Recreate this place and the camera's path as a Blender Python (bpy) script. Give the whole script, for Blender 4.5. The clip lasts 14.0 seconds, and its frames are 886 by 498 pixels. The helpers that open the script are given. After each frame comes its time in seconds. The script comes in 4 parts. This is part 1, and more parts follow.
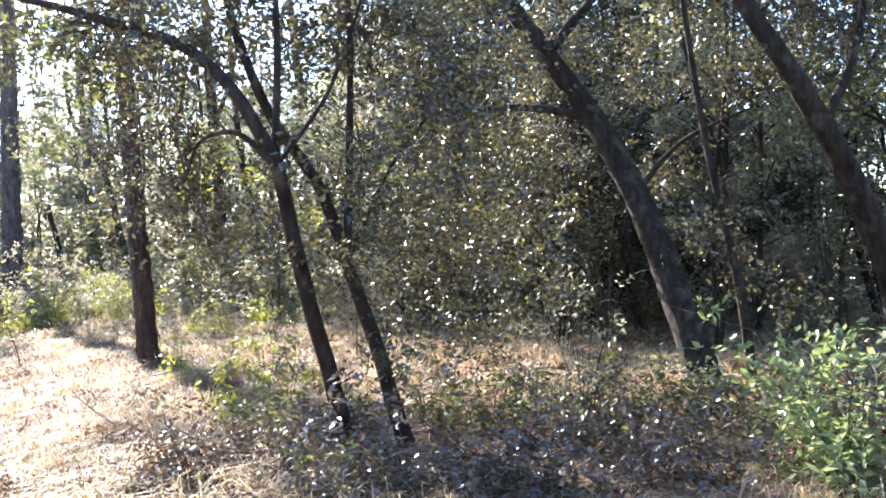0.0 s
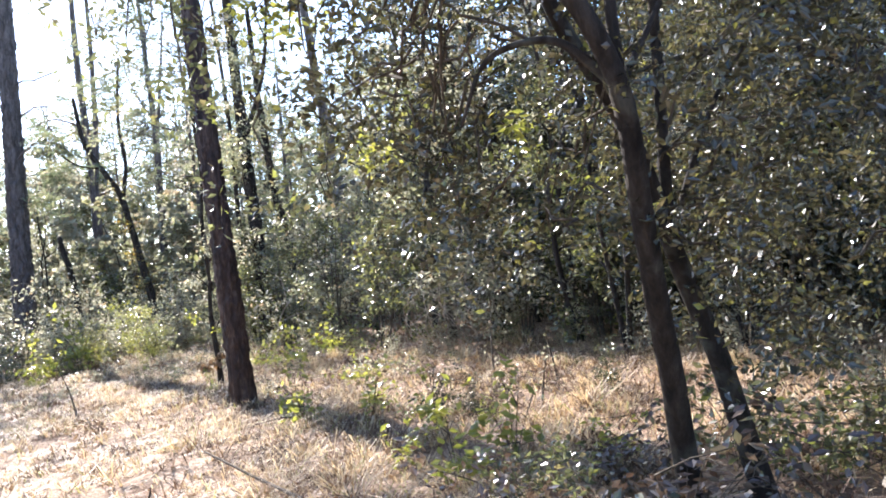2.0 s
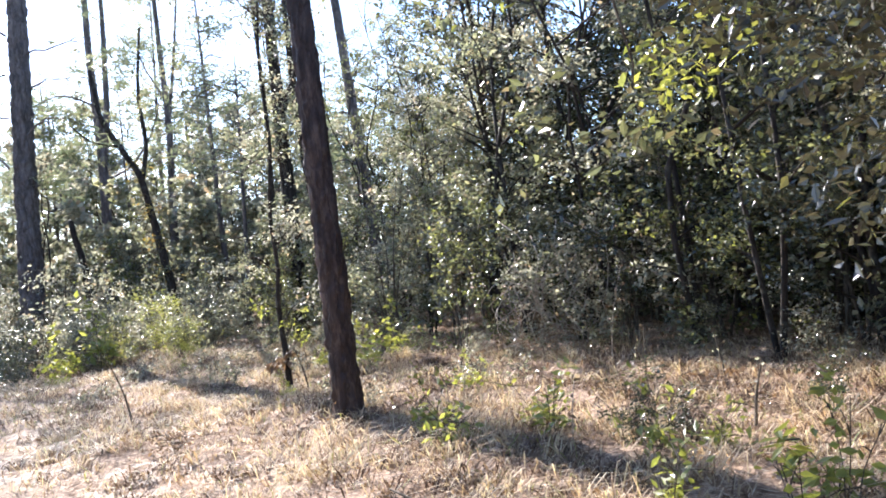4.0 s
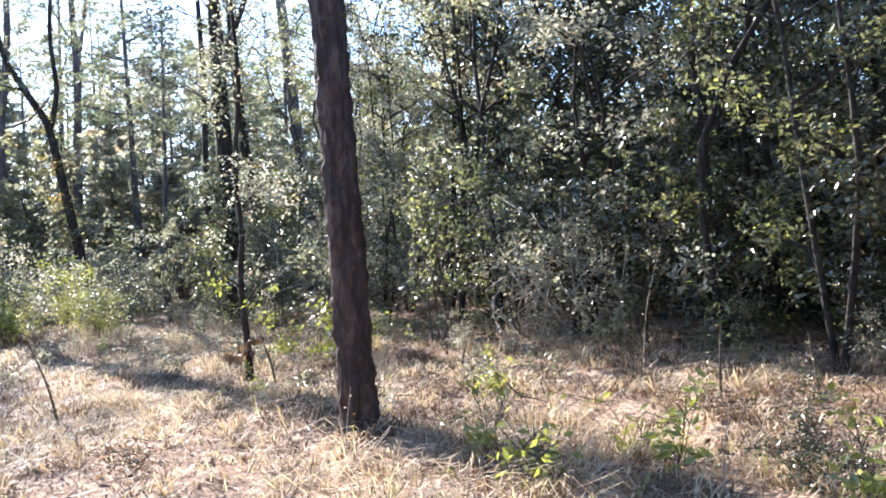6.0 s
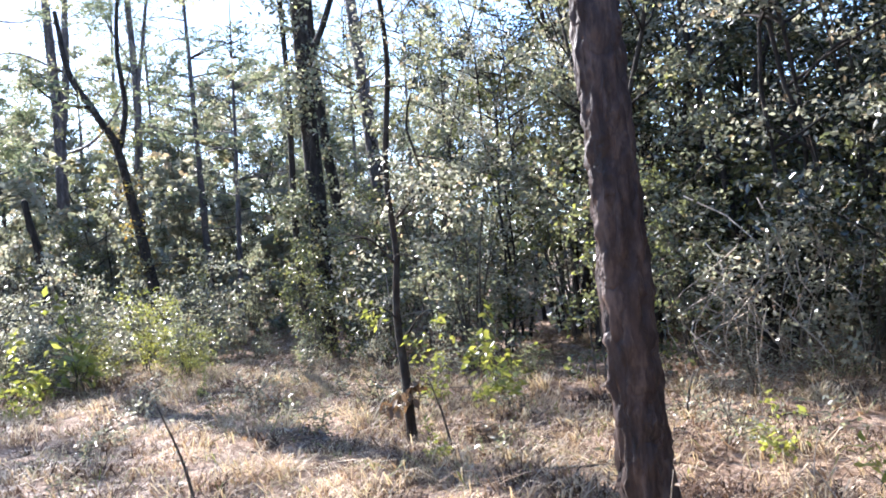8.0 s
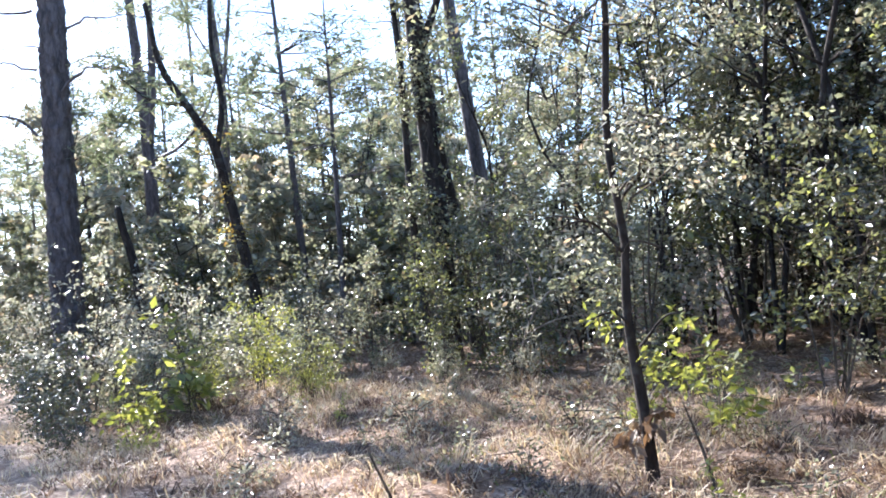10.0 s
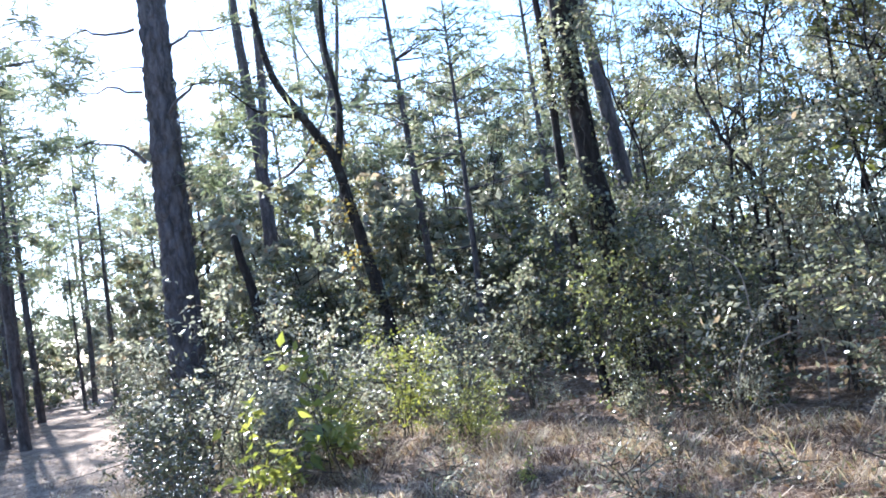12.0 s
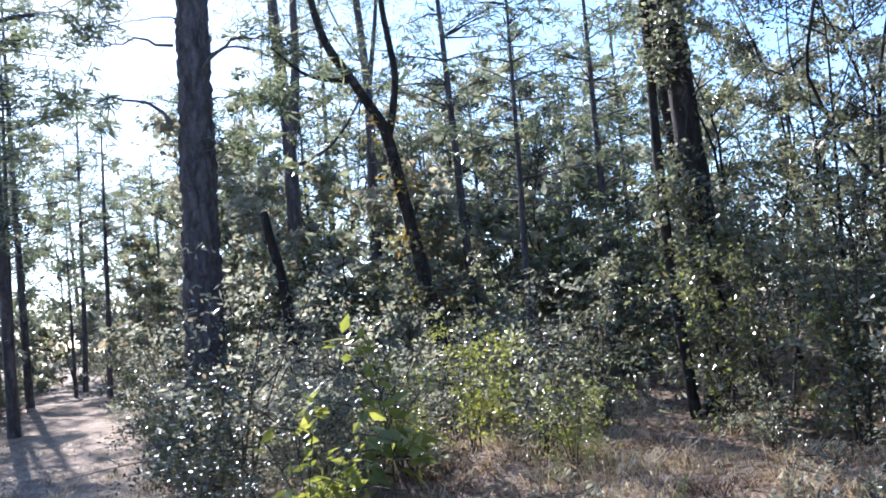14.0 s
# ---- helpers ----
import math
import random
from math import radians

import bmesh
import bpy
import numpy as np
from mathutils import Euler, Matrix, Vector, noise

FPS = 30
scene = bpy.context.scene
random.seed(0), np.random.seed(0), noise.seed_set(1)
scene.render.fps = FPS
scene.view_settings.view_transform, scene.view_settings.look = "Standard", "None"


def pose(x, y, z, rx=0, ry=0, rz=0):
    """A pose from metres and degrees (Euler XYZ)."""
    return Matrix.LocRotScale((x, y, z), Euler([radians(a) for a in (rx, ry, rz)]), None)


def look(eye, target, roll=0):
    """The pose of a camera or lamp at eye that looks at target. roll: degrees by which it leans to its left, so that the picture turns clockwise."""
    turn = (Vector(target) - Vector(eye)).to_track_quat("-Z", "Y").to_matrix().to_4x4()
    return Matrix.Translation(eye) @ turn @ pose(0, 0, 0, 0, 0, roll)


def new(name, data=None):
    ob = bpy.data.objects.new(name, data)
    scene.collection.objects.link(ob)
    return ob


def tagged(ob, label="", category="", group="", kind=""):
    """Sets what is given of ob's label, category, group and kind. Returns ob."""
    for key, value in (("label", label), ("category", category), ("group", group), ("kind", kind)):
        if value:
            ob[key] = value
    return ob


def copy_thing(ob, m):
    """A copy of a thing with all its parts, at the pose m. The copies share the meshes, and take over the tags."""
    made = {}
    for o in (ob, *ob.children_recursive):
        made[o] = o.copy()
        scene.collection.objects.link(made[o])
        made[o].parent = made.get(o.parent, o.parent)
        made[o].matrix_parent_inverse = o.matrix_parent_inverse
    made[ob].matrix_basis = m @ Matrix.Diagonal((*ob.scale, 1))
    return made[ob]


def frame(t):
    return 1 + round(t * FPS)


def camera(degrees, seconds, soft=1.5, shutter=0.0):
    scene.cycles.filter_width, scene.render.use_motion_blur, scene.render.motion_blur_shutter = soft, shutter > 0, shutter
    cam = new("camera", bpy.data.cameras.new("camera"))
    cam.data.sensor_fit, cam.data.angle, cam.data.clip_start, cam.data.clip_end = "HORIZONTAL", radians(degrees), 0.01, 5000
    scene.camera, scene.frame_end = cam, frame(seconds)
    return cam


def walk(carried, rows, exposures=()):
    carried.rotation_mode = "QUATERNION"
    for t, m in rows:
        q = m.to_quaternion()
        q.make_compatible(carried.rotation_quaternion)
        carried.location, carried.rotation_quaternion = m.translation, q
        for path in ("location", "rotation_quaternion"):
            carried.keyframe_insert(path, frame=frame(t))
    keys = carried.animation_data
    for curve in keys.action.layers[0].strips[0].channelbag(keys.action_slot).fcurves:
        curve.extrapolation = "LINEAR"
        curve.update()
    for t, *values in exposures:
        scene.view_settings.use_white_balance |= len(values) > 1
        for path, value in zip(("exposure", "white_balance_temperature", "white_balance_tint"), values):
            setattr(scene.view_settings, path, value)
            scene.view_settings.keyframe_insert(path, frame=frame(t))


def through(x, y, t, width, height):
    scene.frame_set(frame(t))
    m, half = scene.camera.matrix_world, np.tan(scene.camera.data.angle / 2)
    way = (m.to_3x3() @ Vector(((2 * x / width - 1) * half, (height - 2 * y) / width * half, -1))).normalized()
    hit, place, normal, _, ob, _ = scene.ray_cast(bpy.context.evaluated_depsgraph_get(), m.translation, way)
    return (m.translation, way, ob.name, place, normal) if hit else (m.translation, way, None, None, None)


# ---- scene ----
SUN, SKY = 5.4, 0.119
cam = camera(54.0, 14.0, 1.8)
PATH = [
    (0, pose(-0.000, 0.000, 1.519, 89.77, 3.21, 0.00)),
    (0.4, pose(-0.227, 0.573, 1.521, 89.81, 1.53, -1.18)),
    (0.5, pose(-0.295, 0.712, 1.504, 89.48, 1.43, -1.63)),
    (0.8, pose(-0.595, 1.171, 1.476, 88.98, 4.12, -0.21)),
    (1, pose(-0.819, 1.392, 1.556, 88.60, 5.17, 2.21)),
    (1.5, pose(-1.425, 1.715, 1.439, 90.15, 4.39, 3.26)),
    (2, pose(-1.976, 2.073, 1.438, 91.06, 6.52, -1.25)),
    (2.5, pose(-2.454, 2.482, 1.504, 90.59, 4.67, 0.09)),
    (3, pose(-2.857, 2.923, 1.493, 90.96, 4.94, 0.05)),
    (5.5, pose(-4.338, 5.240, 1.463, 89.91, 4.07, -8.13)),
    (6, pose(-4.564, 5.734, 1.463, 89.28, 2.71, -9.11)),
    (6.5, pose(-4.865, 6.288, 1.505, 90.93, 1.92, -8.69)),
    (7, pose(-5.253, 6.873, 1.519, 89.75, 4.67, -2.89)),
    (7.5, pose(-5.562, 7.401, 1.545, 90.52, 3.16, 0.02)),
    (8, pose(-5.692, 7.870, 1.487, 90.92, 4.43, -6.71)),
    (8.5, pose(-5.979, 8.303, 1.482, 92.39, 6.22, -2.36)),
    (8.7, pose(-6.092, 8.464, 1.508, 92.34, 4.70, -1.63)),
    (10.8, pose(-6.952, 10.376, 1.496, 91.44, 6.97, -2.55)),
    (11, pose(-7.010, 10.575, 1.473, 92.10, 7.23, -1.22)),
    (11.5, pose(-7.125, 11.125, 1.493, 92.90, 8.24, -0.71)),
    (12, pose(-7.362, 11.755, 1.544, 94.08, 9.00, 4.81)),
    (12.5, pose(-7.638, 12.281, 1.531, 97.77, 8.11, 6.27)),
    (12.9, pose(-7.843, 12.630, 1.494, 96.82, 8.27, 3.91)),
    (13, pose(-7.892, 12.712, 1.491, 97.22, 8.14, 3.98)),
    (13.2, pose(-7.992, 12.860, 1.510, 97.17, 9.22, 5.93)),
    (13.5, pose(-8.150, 13.046, 1.478, 95.62, 7.49, 7.66)),
    (14, pose(-8.457, 13.268, 1.473, 94.62, 5.55, 4.10)),
]
EXPOSURES = [(0, 2.52, 6250, 17), (1, 2.45, 6200, 17), (3, 2.06, 6150, 17), (5.5, 2.1, 5900, 17), (6.5, 2.33, 5850, 17), (8.5, 2.12, 5750, 18), (11, 2.1, 5700, 18), (12.5, 1.8, 5150, 12), (13, 1.47, 5000, 11), (14, 1.54, 5450, 17)]
walk(cam, PATH, EXPOSURES)

# ---------------------------------------------------------------- light
SUN_AZ, SUN_EL = radians(-31.6), radians(31)
to_sun = Vector((math.sin(SUN_AZ) * math.cos(SUN_EL), math.cos(SUN_AZ) * math.cos(SUN_EL), math.sin(SUN_EL)))
world = bpy.data.worlds.new("sky")
scene.world = world
world.use_nodes = True
wn = world.node_tree
sky = wn.nodes.new("ShaderNodeTexSky")
sky.sky_type, sky.sun_disc = "NISHITA", False
sky.sun_elevation, sky.sun_rotation = SUN_EL, SUN_AZ % (2 * math.pi)
sky.dust_density, sky.ozone_density = 0.3, 3.0
wn.links.new(sky.outputs[0], wn.nodes["Background"].inputs[0])
wn.nodes["Background"].inputs[1].default_value = SKY
sun = new("sun", bpy.data.lights.new("sun", "SUN"))
sun.data.energy, sun.data.angle, sun.data.color = SUN, radians(0.53), (1.0, 0.93, 0.82)
sun.matrix_world = look(to_sun * 60, (0, 0, 0))


# ---------------------------------------------------------------- materials
def nodes_of(name):
    m = bpy.data.materials.new(name)
    m.use_nodes = True
    nt = m.node_tree
    return m, nt, nt.nodes["Principled BSDF"], nt.nodes["Material Output"]


def ramp(nt, fac, stops):
    r = nt.nodes.new("ShaderNodeValToRGB")
    while len(r.color_ramp.elements) < len(stops):
        r.color_ramp.elements.new(0.5)
    for e, (p, c) in zip(r.color_ramp.elements, stops):
        e.position, e.color = p, (*c, 1)
    nt.links.new(fac, r.inputs[0])
    return r.outputs[0]


def noise_tex(nt, scale, detail=4, coord=None, stretch=None, rough=0.55):
    n = nt.nodes.new("ShaderNodeTexNoise")
    n.inputs["Scale"].default_value, n.inputs["Detail"].default_value, n.inputs["Roughness"].default_value = scale, detail, rough
    if coord is None:
        coord = nt.nodes.new("ShaderNodeTexCoord").outputs["Object"]
    if stretch:
        mp = nt.nodes.new("ShaderNodeMapping")
        mp.inputs["Scale"].default_value = stretch
        nt.links.new(coord, mp.inputs[0])
        coord = mp.outputs[0]
    nt.links.new(coord, n.inputs["Vector"])
    return n.outputs["Fac"]


def mixc(nt, fac, a, b, blend="MIX"):
    m = nt.nodes.new("ShaderNodeMix")
    m.data_type, m.blend_type = "RGBA", blend
    for value, socket in ((fac, m.inputs[0]), (a, m.inputs[6]), (b, m.inputs[7])):
        if isinstance(value, (int, float)):
            socket.default_value = value
        elif isinstance(value, tuple):
            socket.default_value = (*value, 1)
        else:
            nt.links.new(value, socket)
    return m.outputs[2]


def bumped(nt, bsdf, height, strength, distance):
    b = nt.nodes.new("ShaderNodeBump")
    b.inputs["Strength"].default_value, b.inputs["Distance"].default_value = strength, distance
    nt.links.new(height, b.inputs["Height"])
    nt.links.new(b.outputs[0], bsdf.inputs["Normal"])


def leaf_material(name, stops, through, rough=0.38, share=0.35, spec=0.5):
    """Leaves: colour by leaf, gloss on the skin, light coming through from behind."""
    m, nt, bsdf, out = nodes_of(name)
    geo = nt.nodes.new("ShaderNodeNewGeometry")
    col = ramp(nt, geo.outputs["Random Per Island"], stops)
    patch = noise_tex(nt, 1.3, 2, geo.outputs["Position"])
    col = mixc(nt, patch, col, mixc(nt, 1.0, col, (0.62, 0.66, 0.6), "MULTIPLY"))
    nt.links.new(col, bsdf.inputs["Base Color"])
    bsdf.inputs["Roughness"].default_value = rough
    bsdf.inputs["Specular IOR Level"].default_value = spec
    tr = nt.nodes.new("ShaderNodeBsdfTranslucent")
    nt.links.new(mixc(nt, 1.0, col, through, "MULTIPLY"), tr.inputs[0])
    mx = nt.nodes.new("ShaderNodeMixShader")
    mx.inputs[0].default_value = share
    nt.links.new(bsdf.outputs[0], mx.inputs[1])
    nt.links.new(tr.outputs[0], mx.inputs[2])
    nt.links.new(mx.outputs[0], out.inputs[0])
    return m


def bark_material(name, dark, mid, light, scale=1.0, lichen=0.0, cracks=0.0):
    m, nt, bsdf, out = nodes_of(name)
    big = noise_tex(nt, 9 * scale, 6, None, (1, 1, 0.28), 0.65)
    fine = noise_tex(nt, 60 * scale, 3, None, (1, 1, 0.4))
    col = ramp(nt, big, [(0.3, dark), (0.5, mid), (0.72, light)])
    col = mixc(nt, fine, mixc(nt, 1.0, col, (0.5, 0.47, 0.46), "MULTIPLY"), col)
    height = big
    if cracks:
        vor = nt.nodes.new("ShaderNodeTexVoronoi")
        vor.feature = "DISTANCE_TO_EDGE"
        vor.inputs["Scale"].default_value = cracks
        mp = nt.nodes.new("ShaderNodeMapping")
        mp.inputs["Scale"].default_value = (1, 1, 0.2)
        nt.links.new(nt.nodes.new("ShaderNodeTexCoord").outputs["Object"], mp.inputs[0])
        warp = nt.nodes.new("ShaderNodeTexNoise")
        warp.inputs["Scale"].default_value = 6
        warp.inputs["Detail"].default_value = 4
        nt.links.new(nt.nodes.new("ShaderNodeTexCoord").outputs["Object"], warp.inputs["Vector"])
        shift = mixc(nt, 0.16, mp.outputs[0], warp.outputs["Color"])
        nt.links.new(shift, vor.inputs["Vector"])
        plate = ramp(nt, vor.outputs["Distance"], [(0.0, (0.2, 0.2, 0.2)), (0.14, (0.75, 0.75, 0.75)), (0.4, (1, 1, 1))])
        col = mixc(nt, plate, mixc(nt, 1.0, col, (0.4, 0.36, 0.35), "MULTIPLY"), col)
        height = mixc(nt, 0.5, mixc(nt, 0.5, fine, big), plate)
    if lichen:
        spots = ramp(nt, noise_tex(nt, 5, 5), [(0.56, (0, 0, 0)), (0.66, (lichen, lichen, lichen))])
        col = mixc(nt, spots, col, (0.33, 0.35, 0.29))
    nt.links.new(col, bsdf.inputs["Base Color"])
    bsdf.inputs["Roughness"].default_value = 0.62 if cracks else 0.9
    bsdf.inputs["Specular IOR Level"].default_value = 0.3 if cracks else 0.2
    bumped(nt, bsdf, height, 0.9, 0.02)
    return m


OLIVE = leaf_material("evergreen_leaves", [(0, (0.11, 0.112, 0.075)), (0.45, (0.2, 0.2, 0.135)), (0.75, (0.32, 0.31, 0.225)), (0.86, (0.22, 0.165, 0.11)), (0.95, (0.3, 0.27, 0.17)), (1, (0.33, 0.33, 0.15))], (1.7, 1.75, 1.5), 0.27, 0.47, 1.0)
# the two brightest stops put backlit leaf clusters into the colour
OAK = leaf_material("oak_leaves", [(0, (0.07, 0.072, 0.042)), (0.5, (0.125, 0.13, 0.066)), (0.82, (0.19, 0.195, 0.095)), (0.88, (0.18, 0.135, 0.085)), (0.94, (0.27, 0.28, 0.085)), (1, (0.36, 0.37, 0.09))], (1.55, 1.58, 1.3), 0.27, 0.43, 1.0)
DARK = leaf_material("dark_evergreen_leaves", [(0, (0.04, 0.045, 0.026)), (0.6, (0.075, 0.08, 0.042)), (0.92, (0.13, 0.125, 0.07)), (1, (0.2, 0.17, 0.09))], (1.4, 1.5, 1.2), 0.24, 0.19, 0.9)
GREY = leaf_material("grey_green_leaves", [(0, (0.18, 0.175, 0.125)), (0.5, (0.31, 0.3, 0.225)), (0.85, (0.43, 0.41, 0.32)), (0.93, (0.32, 0.23, 0.145)), (1, (0.42, 0.32, 0.2))], (1.5, 1.5, 1.4), 0.32, 0.5, 1.0)
BRIGHT = leaf_material("bright_green_leaves", [(0, (0.2, 0.22, 0.07)), (0.5, (0.28, 0.29, 0.09)), (1, (0.42, 0.4, 0.13))], (1.7, 1.7, 0.9), 0.35, 0.4)
YELLOW = leaf_material("yellowing_leaves", [(0, (0.2, 0.17, 0.06)), (0.5, (0.3, 0.24, 0.07)), (1, (0.27, 0.16, 0.07))], (1.5, 1.4, 0.8), 0.45, 0.45)
# dark glossy oak leaves; the shade inside the crowns is put into their colour
SHADED_OAK = leaf_material("shaded_oak_leaves", [(0, (0.045, 0.042, 0.028)), (0.5, (0.085, 0.08, 0.048)), (0.85, (0.14, 0.13, 0.075)), (0.93, (0.13, 0.1, 0.065)), (1, (0.3, 0.3, 0.08))], (1.45, 1.45, 1.1), 0.25, 0.28, 1.0)
FRESH = leaf_material("fresh_green_leaves", [(0, (0.13, 0.18, 0.085)), (0.6, (0.22, 0.28, 0.14)), (1, (0.38, 0.42, 0.24))], (1.5, 1.5, 1.1), 0.33, 0.42)
RUSSET = leaf_material("russet_oak_leaves", [(0, (0.075, 0.05, 0.042)), (0.5, (0.13, 0.095, 0.078)), (0.8, (0.2, 0.155, 0.13)), (0.93, (0.12, 0.13, 0.06)), (1, (0.3, 0.25, 0.2))], (1.3, 1.2, 1.0), 0.26, 0.25, 1.0)
DEAD = leaf_material("dead_leaves", [(0, (0.12, 0.075, 0.045)), (0.5, (0.2, 0.13, 0.08)), (1, (0.32, 0.23, 0.15))], (1.4, 1.2, 0.9), 0.6, 0.25, 0.3)
NEEDLE = leaf_material("pine_needles", [(0, (0.1, 0.115, 0.075)), (0.6, (0.15, 0.17, 0.11)), (1, (0.26, 0.24, 0.16))], (1.8, 1.85, 1.5), 0.4, 0.45)
GRASS = leaf_material("dry_grass_blades", [(0, (0.16, 0.1, 0.068)), (0.25, (0.4, 0.275, 0.18)), (0.7, (0.72, 0.57, 0.405)), (0.92, (0.72, 0.62, 0.48)), (0.96, (0.3, 0.3, 0.1)), (1, (0.2, 0.23, 0.06))], (1.35, 1.3, 1.0), 0.6, 0.3, 0.3)
BROWN = leaf_material("brown_grass_blades", [(0, (0.06, 0.038, 0.028)), (0.4, (0.14, 0.085, 0.058)), (0.8, (0.27, 0.17, 0.115)), (1, (0.42, 0.3, 0.21))], (1.2, 1.1, 0.9), 0.6, 0.2, 0.3)
STRAW = leaf_material("fallen_straw", [(0, (0.24, 0.135, 0.08)), (0.5, (0.47, 0.315, 0.2)), (1, (0.72, 0.62, 0.5))], (1.2, 1.1, 0.9), 0.6, 0.15, 0.3)
PINE_BARK = bark_material("pine_bark", (0.02, 0.013, 0.01), (0.068, 0.042, 0.033), (0.21, 0.15, 0.118), cracks=9)
GREY_BARK = bark_material("grey_pine_bark", (0.055, 0.047, 0.046), (0.15, 0.13, 0.124), (0.26, 0.225, 0.212), cracks=7)
OAK_BARK = bark_material("oak_bark", (0.015, 0.012, 0.01), (0.042, 0.034, 0.027), (0.09, 0.075, 0.06), 1.6, 0.12)
TWIG_BARK = bark_material("twig_bark", (0.05, 0.04, 0.03), (0.12, 0.1, 0.075), (0.22, 0.19, 0.15), 3)
PALE_STEM = bark_material("pale_dry_stem", (0.3, 0.25, 0.19), (0.45, 0.39, 0.3), (0.6, 0.54, 0.45), 3)

mg, gt, gb, go = nodes_of("forest_ground")
pos = gt.nodes.new("ShaderNodeNewGeometry").outputs["Position"]
sep = gt.nodes.new("ShaderNodeSeparateXYZ")
gt.links.new(pos, sep.inputs[0])


def gmath(op, a, b=0.0, clamp=False):
    n = gt.nodes.new("ShaderNodeMath")
    n.operation, n.use_clamp = op, clamp
    for v, s in ((a, n.inputs[0]), (b, n.inputs[1])):
        if isinstance(v, (int, float)):
            s.default_value = v
        else:
            gt.links.new(v, s)
    return n.outputs[0]


wob = noise_tex(gt, 0.5, 4, pos)
off = gmath("ABSOLUTE", gmath("ADD", gmath("ADD", sep.outputs[0], gmath("MULTIPLY", sep.outputs[1], 0.5)), 2.1))
trail = gmath("SUBTRACT", 1.0, gmath("MULTIPLY", gmath("SUBTRACT", gmath("ADD", off, gmath("MULTIPLY", wob, 1.6)), 1.6), 1.2, True), True)
fine_n = noise_tex(gt, 22, 6, pos, None, 0.7)
mid_n = noise_tex(gt, 2.4, 5, pos)
litter = ramp(gt, fine_n, [(0.34, (0.1, 0.066, 0.046)), (0.5, (0.31, 0.215, 0.147)), (0.66, (0.6, 0.47, 0.34))])
litter = mixc(gt, ramp(gt, mid_n, [(0.42, (0, 0, 0)), (0.58, (0.95, 0.95, 0.95))]), litter, mixc(gt, 1.0, litter, (0.52, 0.46, 0.41), "MULTIPLY"))
sand = ramp(gt, fine_n, [(0.3, (0.3, 0.225, 0.165)), (0.55, (0.48, 0.395, 0.3)), (0.75, (0.62, 0.53, 0.42))])
gt.links.new(mixc(gt, gmath("MULTIPLY", trail, 0.3), litter, sand), gb.inputs["Base Color"])
gb.inputs["Roughness"].default_value = 0.95
gb.inputs["Specular IOR Level"].default_value = 0.15
bumped(gt, gb, fine_n, 0.8, 0.03)


# ---------------------------------------------------------------- mesh helpers
rng = np.random.default_rng(7)


def gz(x, y):
    """Height of the ground."""
    x, y = np.asarray(x, float), np.asarray(y, float)
    h = 0.03 * np.sin(0.9 * x + 0.4 * y) + 0.025 * np.sin(1.7 * y - 0.8 * x + 1.0) + 0.028 * np.sin(2.9 * x + 2.1 * y)
    h = h + 0.036 * np.sin(3.6 * x - 2.3 * y + np.sin(2 * y)) * np.sin(2.7 * y + 1.3 * x)
    hummock = np.sin(5.1 * x + 1.6 * np.sin(2.3 * y)) * np.sin(4.7 * y + 1.3 * np.sin(3.1 * x))
    return h + 0.035 * np.maximum(hummock, -0.2) * np.clip((np.abs(x + 0.5 * y + 2.1) - 1.0) / 2, 0, 1)


def build(name, verts, faces, mat, parent=None, smooth=True, label=""):
    me = bpy.data.meshes.new(name)
    verts = np.asarray(verts, np.float32)
    me.vertices.add(len(verts))
    me.vertices.foreach_set("co", verts.ravel())
    loops = np.concatenate([np.asarray(f, np.int32).ravel() for f in faces if len(f)])
    sizes = np.concatenate([np.full(len(f), np.asarray(f).shape[1], np.int32) for f in faces if len(f)])
    me.loops.add(len(loops))
    me.loops.foreach_set("vertex_index", loops)
    me.polygons.add(len(sizes))
    me.polygons.foreach_set("loop_start", np.concatenate([[0], np.cumsum(sizes)[:-1]]).astype(np.int32))
    me.polygons.foreach_set("use_smooth", np.full(len(sizes), smooth))
    me.update(calc_edges=True)
    me.materials.append(mat)
    ob = new(name, me)
    if parent:
        ob.parent = parent
    if label:
        ob["label"] = label
    return ob


def stuff(ob):
    """Marks what nobody could count."""
    ob["kind"] = "stuff"
    return ob


def spline(pts, n):
    """A smooth line through the points, n places long."""
    p = np.asarray(pts, float)
    t = np.concatenate([[0], np.cumsum(np.linalg.norm(np.diff(p, axis=0), axis=1))])
    s = np.linspace(0, t[-1], n)
    i = np.clip(np.searchsorted(t, s, "right") - 1, 0, len(p) - 2)
    tan = np.gradient(p, t, axis=0) if len(p) > 2 else np.repeat((p[1:] - p[:1]) / t[-1], 2, 0)
    d = (t[i + 1] - t[i])[:, None]
    u = ((s - t[i])[:, None]) / d
    h = 2 * u**3 - 3 * u**2 + 1, u**3 - 2 * u**2 + u, -2 * u**3 + 3 * u**2, u**3 - u**2
    return h[0] * p[i] + h[1] * d * tan[i] + h[2] * p[i + 1] + h[3] * d * tan[i + 1]


